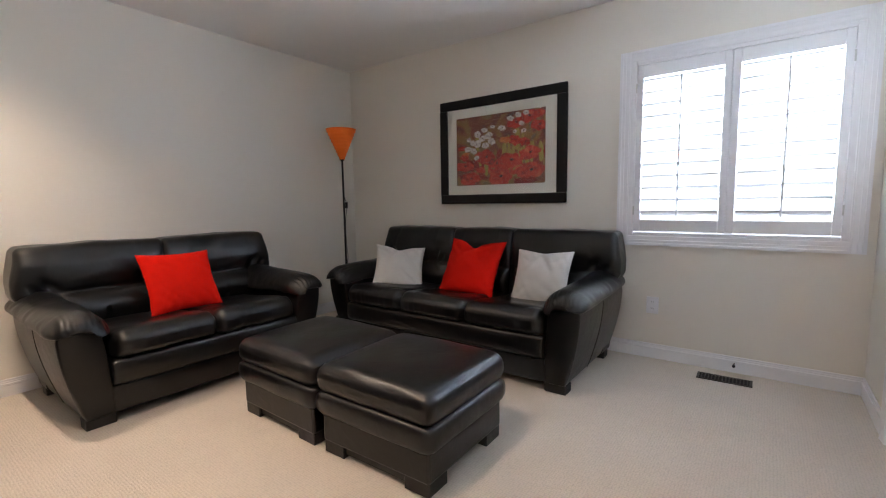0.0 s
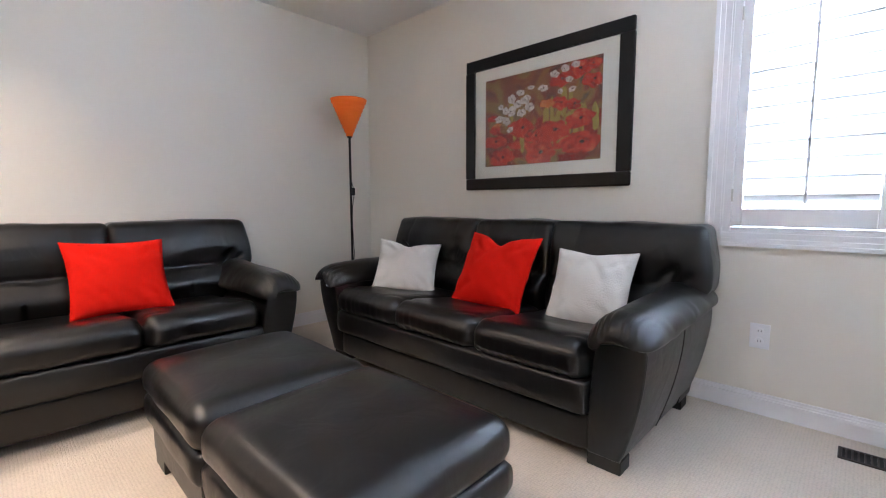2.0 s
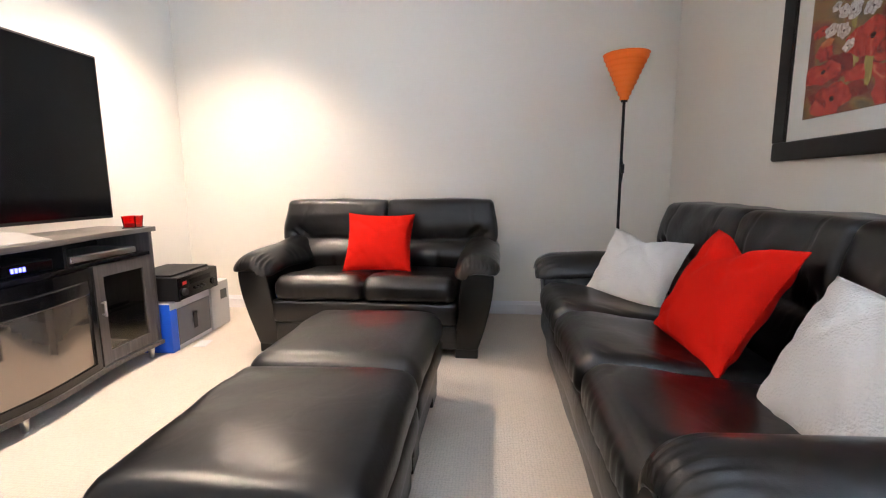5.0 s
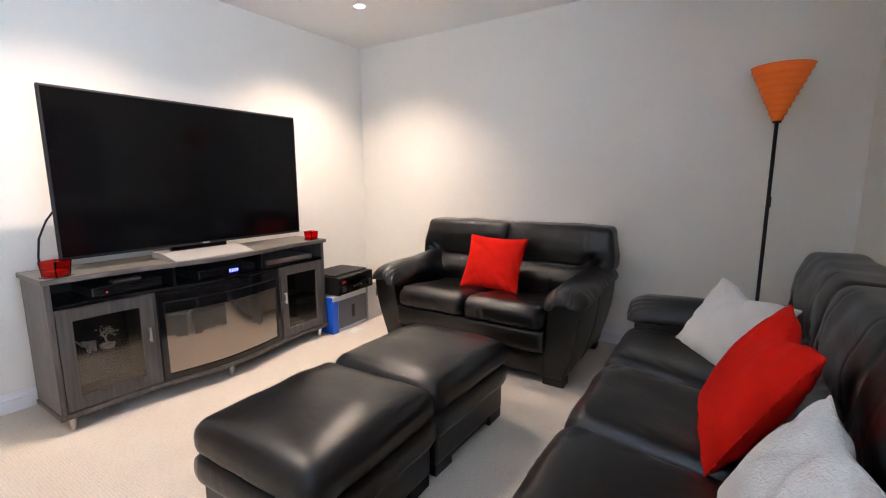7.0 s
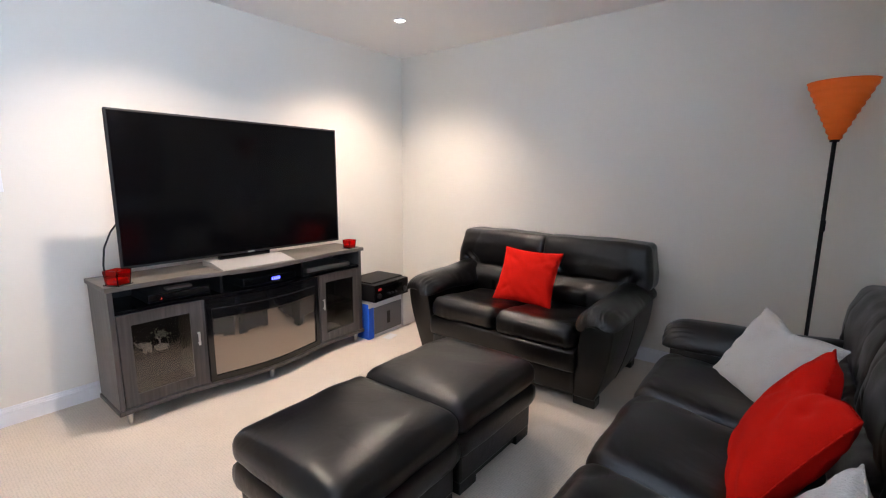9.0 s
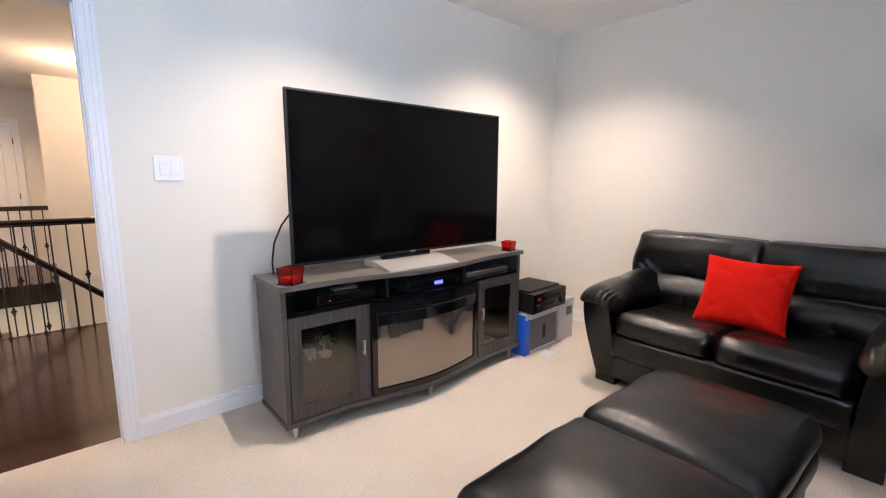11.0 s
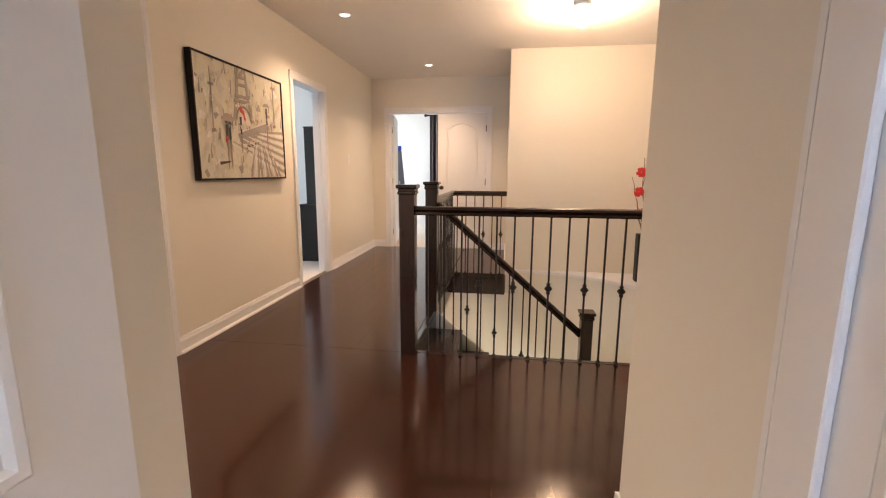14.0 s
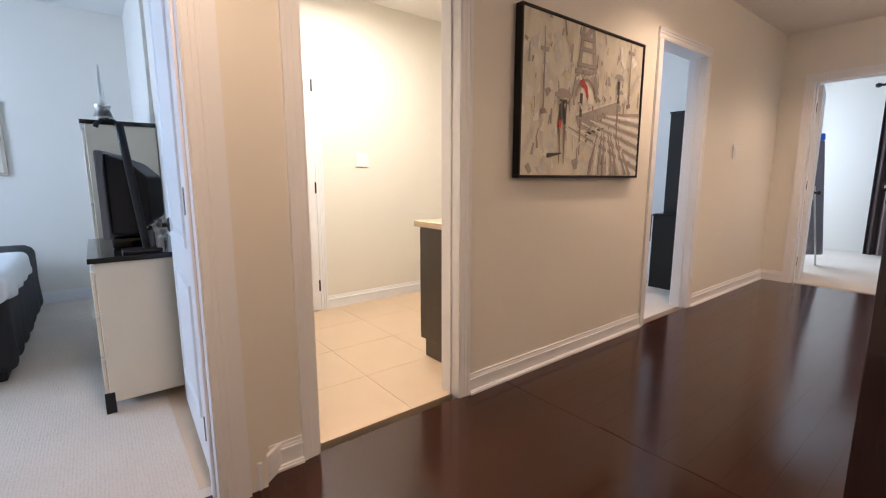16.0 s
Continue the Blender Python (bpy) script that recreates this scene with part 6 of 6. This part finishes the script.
for k in range(4):
    x, y = 4.00 + 0.05 * k, -0.60 + 0.03 * (k % 2)
    bt = thing("cosmetic_bottle", pose(x, y, 0.742), "small bottle on the black dresser top", "bottle", "dresser bottles")
    hh = 0.07 + 0.02 * (k % 3)
    part("bottle", lathe([(0, 0), (0.016, 0), (0.016, hh), (0.007, hh + 0.012), (0, hh + 0.012)], 14), GREYPRINT if k % 2 else METAL, bt)
    part("cap", cyl(0.008, 0.008, hh + 0.012, hh + 0.032, 12), BLACKMATT if k % 2 else METAL, bt)
tower = thing("tower_model", pose(4.98, -0.46, 1.435), "silver model of a slender spired tower on the cabinet", "ornament")
part("base", lathe([(0, 0), (0.075, 0), (0.06, 0.02), (0.045, 0.03), (0, 0.03)], 20), METAL, tower)
part("shaft", lathe([(0, 0.03), (0.05, 0.03), (0.036, 0.08), (0.046, 0.09), (0.046, 0.105), (0.022, 0.12), (0.016, 0.18), (0.004, 0.34), (0, 0.34)], 16), METAL, tower, smooth=True)
BEDDARK = material("black_bedspread", (0.012, 0.012, 0.016), 0.8, spread=0.2, fine=90, bump=0.3)
bed = thing("bed", pose(5.51, 0.93, 0), "bed with a black spread and white sheet corner", "bed")


def drape(p, u):
    q = p.copy()
    if u.z < 0.2:
        q.x += 0.02 * math.sin(p.y * 24) * (0.2 - u.z)
        q.y += 0.02 * math.sin(p.x * 26) * (0.2 - u.z)
    return q


bm = soft(1.7, 1.75, 0.52, 0.08, 24, drape)
bmesh.ops.translate(bm, vec=(0, 0, 0.31), verts=bm.verts)
part("bedspread", bm, BEDDARK, bed, smooth=True)
part("frame", box(-0.80, 0.80, -0.83, 0.83, 0.0, 0.10, 0.01), BLACKMATT, bed)
bm = soft(1.00, 0.70, 0.16, 0.05, 20, drape)
bmesh.ops.translate(bm, vec=(-0.375, -0.55, 0.52), verts=bm.verts)
part("sheet", bm, material("white_sheet", (0.72, 0.73, 0.76), 0.8, bump=0.2), bed, "folded white sheet", smooth=True)
bpic = thing("bedroom_picture", pose(6.598, 0.42, 1.41, 0, 0, -90), "framed picture on the bedroom wall", "picture")
picture_frame(bpic, 0.50, 0.60, 0.03, 0.02, material("pale_frame", (0.45, 0.38, 0.30), 0.4))
part("print", box(-0.22, 0.22, -0.010, -0.002, -0.27, 0.27), CANVAS, bpic)
# assumed bedroom window: a glowing pane that the camera never sees
solid("unseen_pane_2", box(4.4, 6.0, 2.66, 2.67, 0.8, 2.1), outside, "glowing pane out of view, added to light the bedroom", "window", kind="structure")

# ---- study ----
DARKCAB = material("black_brown_cabinet", (0.010, 0.008, 0.007), 0.4, spread=0.2)
hut = thing("study_cabinet", pose(3.37, -4.75, 0), "tall black-brown cabinet beside the study door", "cabinet")
part("lower_body", box(-0.06, 0.27, -0.45, 0.0, 0.0, 0.725, 0.003, 1), DARKCAB, hut)
part("ledge", box(-0.065, 0.275, -0.45, 0.006, 0.725, 0.745, 0.002, 1), DARKCAB, hut)
part("upper_body", box(-0.06, 0.175, -0.45, -0.003, 0.745, 1.70, 0.003, 1), DARKCAB, hut)
part("cornice", box(-0.065, 0.182, -0.45, 0.004, 1.70, 1.715, 0.002, 1), DARKCAB, hut)
chair = thing("office_chair", pose(3.86, -4.55, 0, 0, 0, 20), "black office chair with a looped armrest", "chair")
part("seat", box(-0.22, 0.22, -0.22, 0.22, 0.44, 0.52, 0.03, 3), BLACKMATT, chair)
part("backrest", box(-0.20, 0.20, -0.24, -0.18, 0.55, 1.05, 0.025, 3), BLACKMATT, chair)
for s in (-1, 1):
    bm = rod((s * 0.25, -0.15, 0.46), (s * 0.25, -0.15, 0.72), 0.012, 8)
    rod((s * 0.25, -0.15, 0.72), (s * 0.25, 0.12, 0.72), 0.016, 8, bm)
    rod((s * 0.25, 0.12, 0.72), (s * 0.25, 0.10, 0.46), 0.012, 8, bm)
    part("armrest", bm, BLACKMATT, chair)
part("column", rod((0, 0, 0.08), (0, 0, 0.45), 0.03, 12), BLACKMATT, chair)
for k in range(5):
    a = 2 * math.pi * k / 5
    part("leg", rod((0, 0, 0.09), (0.28 * math.cos(a), 0.28 * math.sin(a), 0.05), 0.018, 8), BLACKMATT, chair)
    part("castor", cyl(0.028, 0.028, -0.012, 0.012, 14, Matrix.Translation((0.28 * math.cos(a), 0.28 * math.sin(a), 0.028)) @ Matrix.Rotation(math.radians(90), 4, "X")), BLACKMATT, chair)
# unseen glowing pane behind the fill, in place of a study window
solid("unseen_pane_3", box(6.46, 6.47, -5.0, -3.7, 0.8, 2.1), outside, "glowing pane out of view, added to light the study", "window", kind="structure")

# ---- main bedroom beyond the double door ----
CURTAIN = material("taupe_curtain", (0.20, 0.16, 0.15), 0.85, spread=0.1, fine=200, bump=0.2)
CURTAIN_DARK = material("dark_brown_curtain", (0.045, 0.030, 0.028), 0.85, spread=0.1, fine=200, bump=0.2)
cur = thing("curtain", pose(2.30, -8.95, 0), "dark brown and taupe curtain hanging from a black rod", "curtain")
part("rod", rod((-0.75, 0, 2.35), (0.42, 0, 2.35), 0.016, 12), BLACKMATT, cur, "black curtain rod")
part("finial", lathe([(0, 0), (0.02, 0.0), (0.034, 0.03), (0.02, 0.06), (0, 0.065)], 16, Matrix.Translation((0.42, 0, 2.35)) @ Matrix.Rotation(math.radians(90), 4, "Y")), BLACKMATT, cur)
for x0, x1, m in ((0.22, 0.36, CURTAIN_DARK), (-0.05, 0.22, CURTAIN), (-0.14, -0.05, CURTAIN_DARK)):
    n = 40
    xs = [x0 + (x1 - x0) * k / n for k in range(n + 1)]
    part("panel", prism([(x, 0.03 * math.sin(x * 70)) for x in xs] + [(x, 0.03 * math.sin(x * 70) - 0.006) for x in xs[::-1]], 0.02, 2.36, 0, "z"), m, cur)
board_ = thing("ironing_board", pose(2.98, -7.55, 0, 0, 0, 0), "folded ironing board with a grey cover leaning by the wall", "ironing board")
bm = box(-0.16, 0.16, -0.02, 0.02, 0.12, 1.55, 0.018, 3, m=pose(0, 0, 0, 0, 5, 12))
part("cover", bm, material("grey_board_cover", (0.14, 0.14, 0.17), 0.7, spread=0.2), board_)
part("end_cap", box(-0.165, 0.165, -0.024, 0.024, 1.55, 1.64, 0.02, 3, m=pose(0, 0, 0, 0, 5, 12)), BLUECARD, board_, "blue end of the board")
for s in (-1, 1):
    part("leg", rod((s * 0.10, 0.035, 0.0), (s * 0.08 + 0.09, 0.045, 1.0), 0.011, 8), METAL, board_)
# glowing pane in an assumed east opening, hidden from the hall
solid("unseen_pane_4", box(4.66, 4.67, -8.9, -7.2, 0.5, 2.2), outside, "glowing pane out of view, added to light the main bedroom", "window", kind="structure")

# ---- floors in pieces ----
rg = random.Random(8)
plank_mesh = {}


def plank(x0, x1, y0, y1):
    key = (round(x1 - x0, 3), round(y1 - y0, 2))
    if key not in plank_mesh:
        w, l = key
        bm = box(0.0002, w - 0.0002, 0.0002, l - 0.0002, -0.012, 0)
        ob = part("plank", bm, PLANK, hall_floor)
        plank_mesh[key] = ob.data
    else:
        ob = new("plank", plank_mesh[key])
        ob.parent = hall_floor
    ob.location = (x0, y0, -0.0001)


LENGTHS = (0.6, 0.8, 1.0, 1.2, 1.5)
PW = 0.1225


def lay(x0, x1, y0, y1):
    n = max(1, round((x1 - x0) / PW))
    for k in range(n):
        a = x0 + (x1 - x0) * k / n
        y = y0
        first = True
        while y < y1 - 0.02:
            l = rg.choice(LENGTHS[:3] if first else LENGTHS)
            first = False
            e = min(y1, y + l)
            if y1 - e < 0.15:
                e = y1
            plank(a, a + (x1 - x0) / n, y, e)
            y = e


lay(1.63, 3.06, -6.08, -2.035)
lay(0.61, 3.06, -2.035, 0.21)
lay(-0.78, 0.61, -2.035, -0.75)
lay(1.00, 1.585, -6.08, -4.44)
solid("threshold", box(2.98, 3.055, -0.62, 0.03, -0.012, 0.004, 0.002, 1), WALNUT, "dark wood threshold strip", "threshold", kind="structure")
bath_floor = bpy.data.objects["floor_bath"]
tile_mesh = None
for i in range(4):
    for j in range(6):
        if tile_mesh is None:
            ob = part("tile", box(0.001, 0.454, 0.001, 0.454, -0.01, 0.0), TILE, bath_floor)
            tile_mesh = ob.data
        else:
            ob = new("tile", tile_mesh)
            ob.parent = bath_floor
        ob.location = (3.11 + 0.455 * i, -3.29 + 0.455 * j, 0.0005)
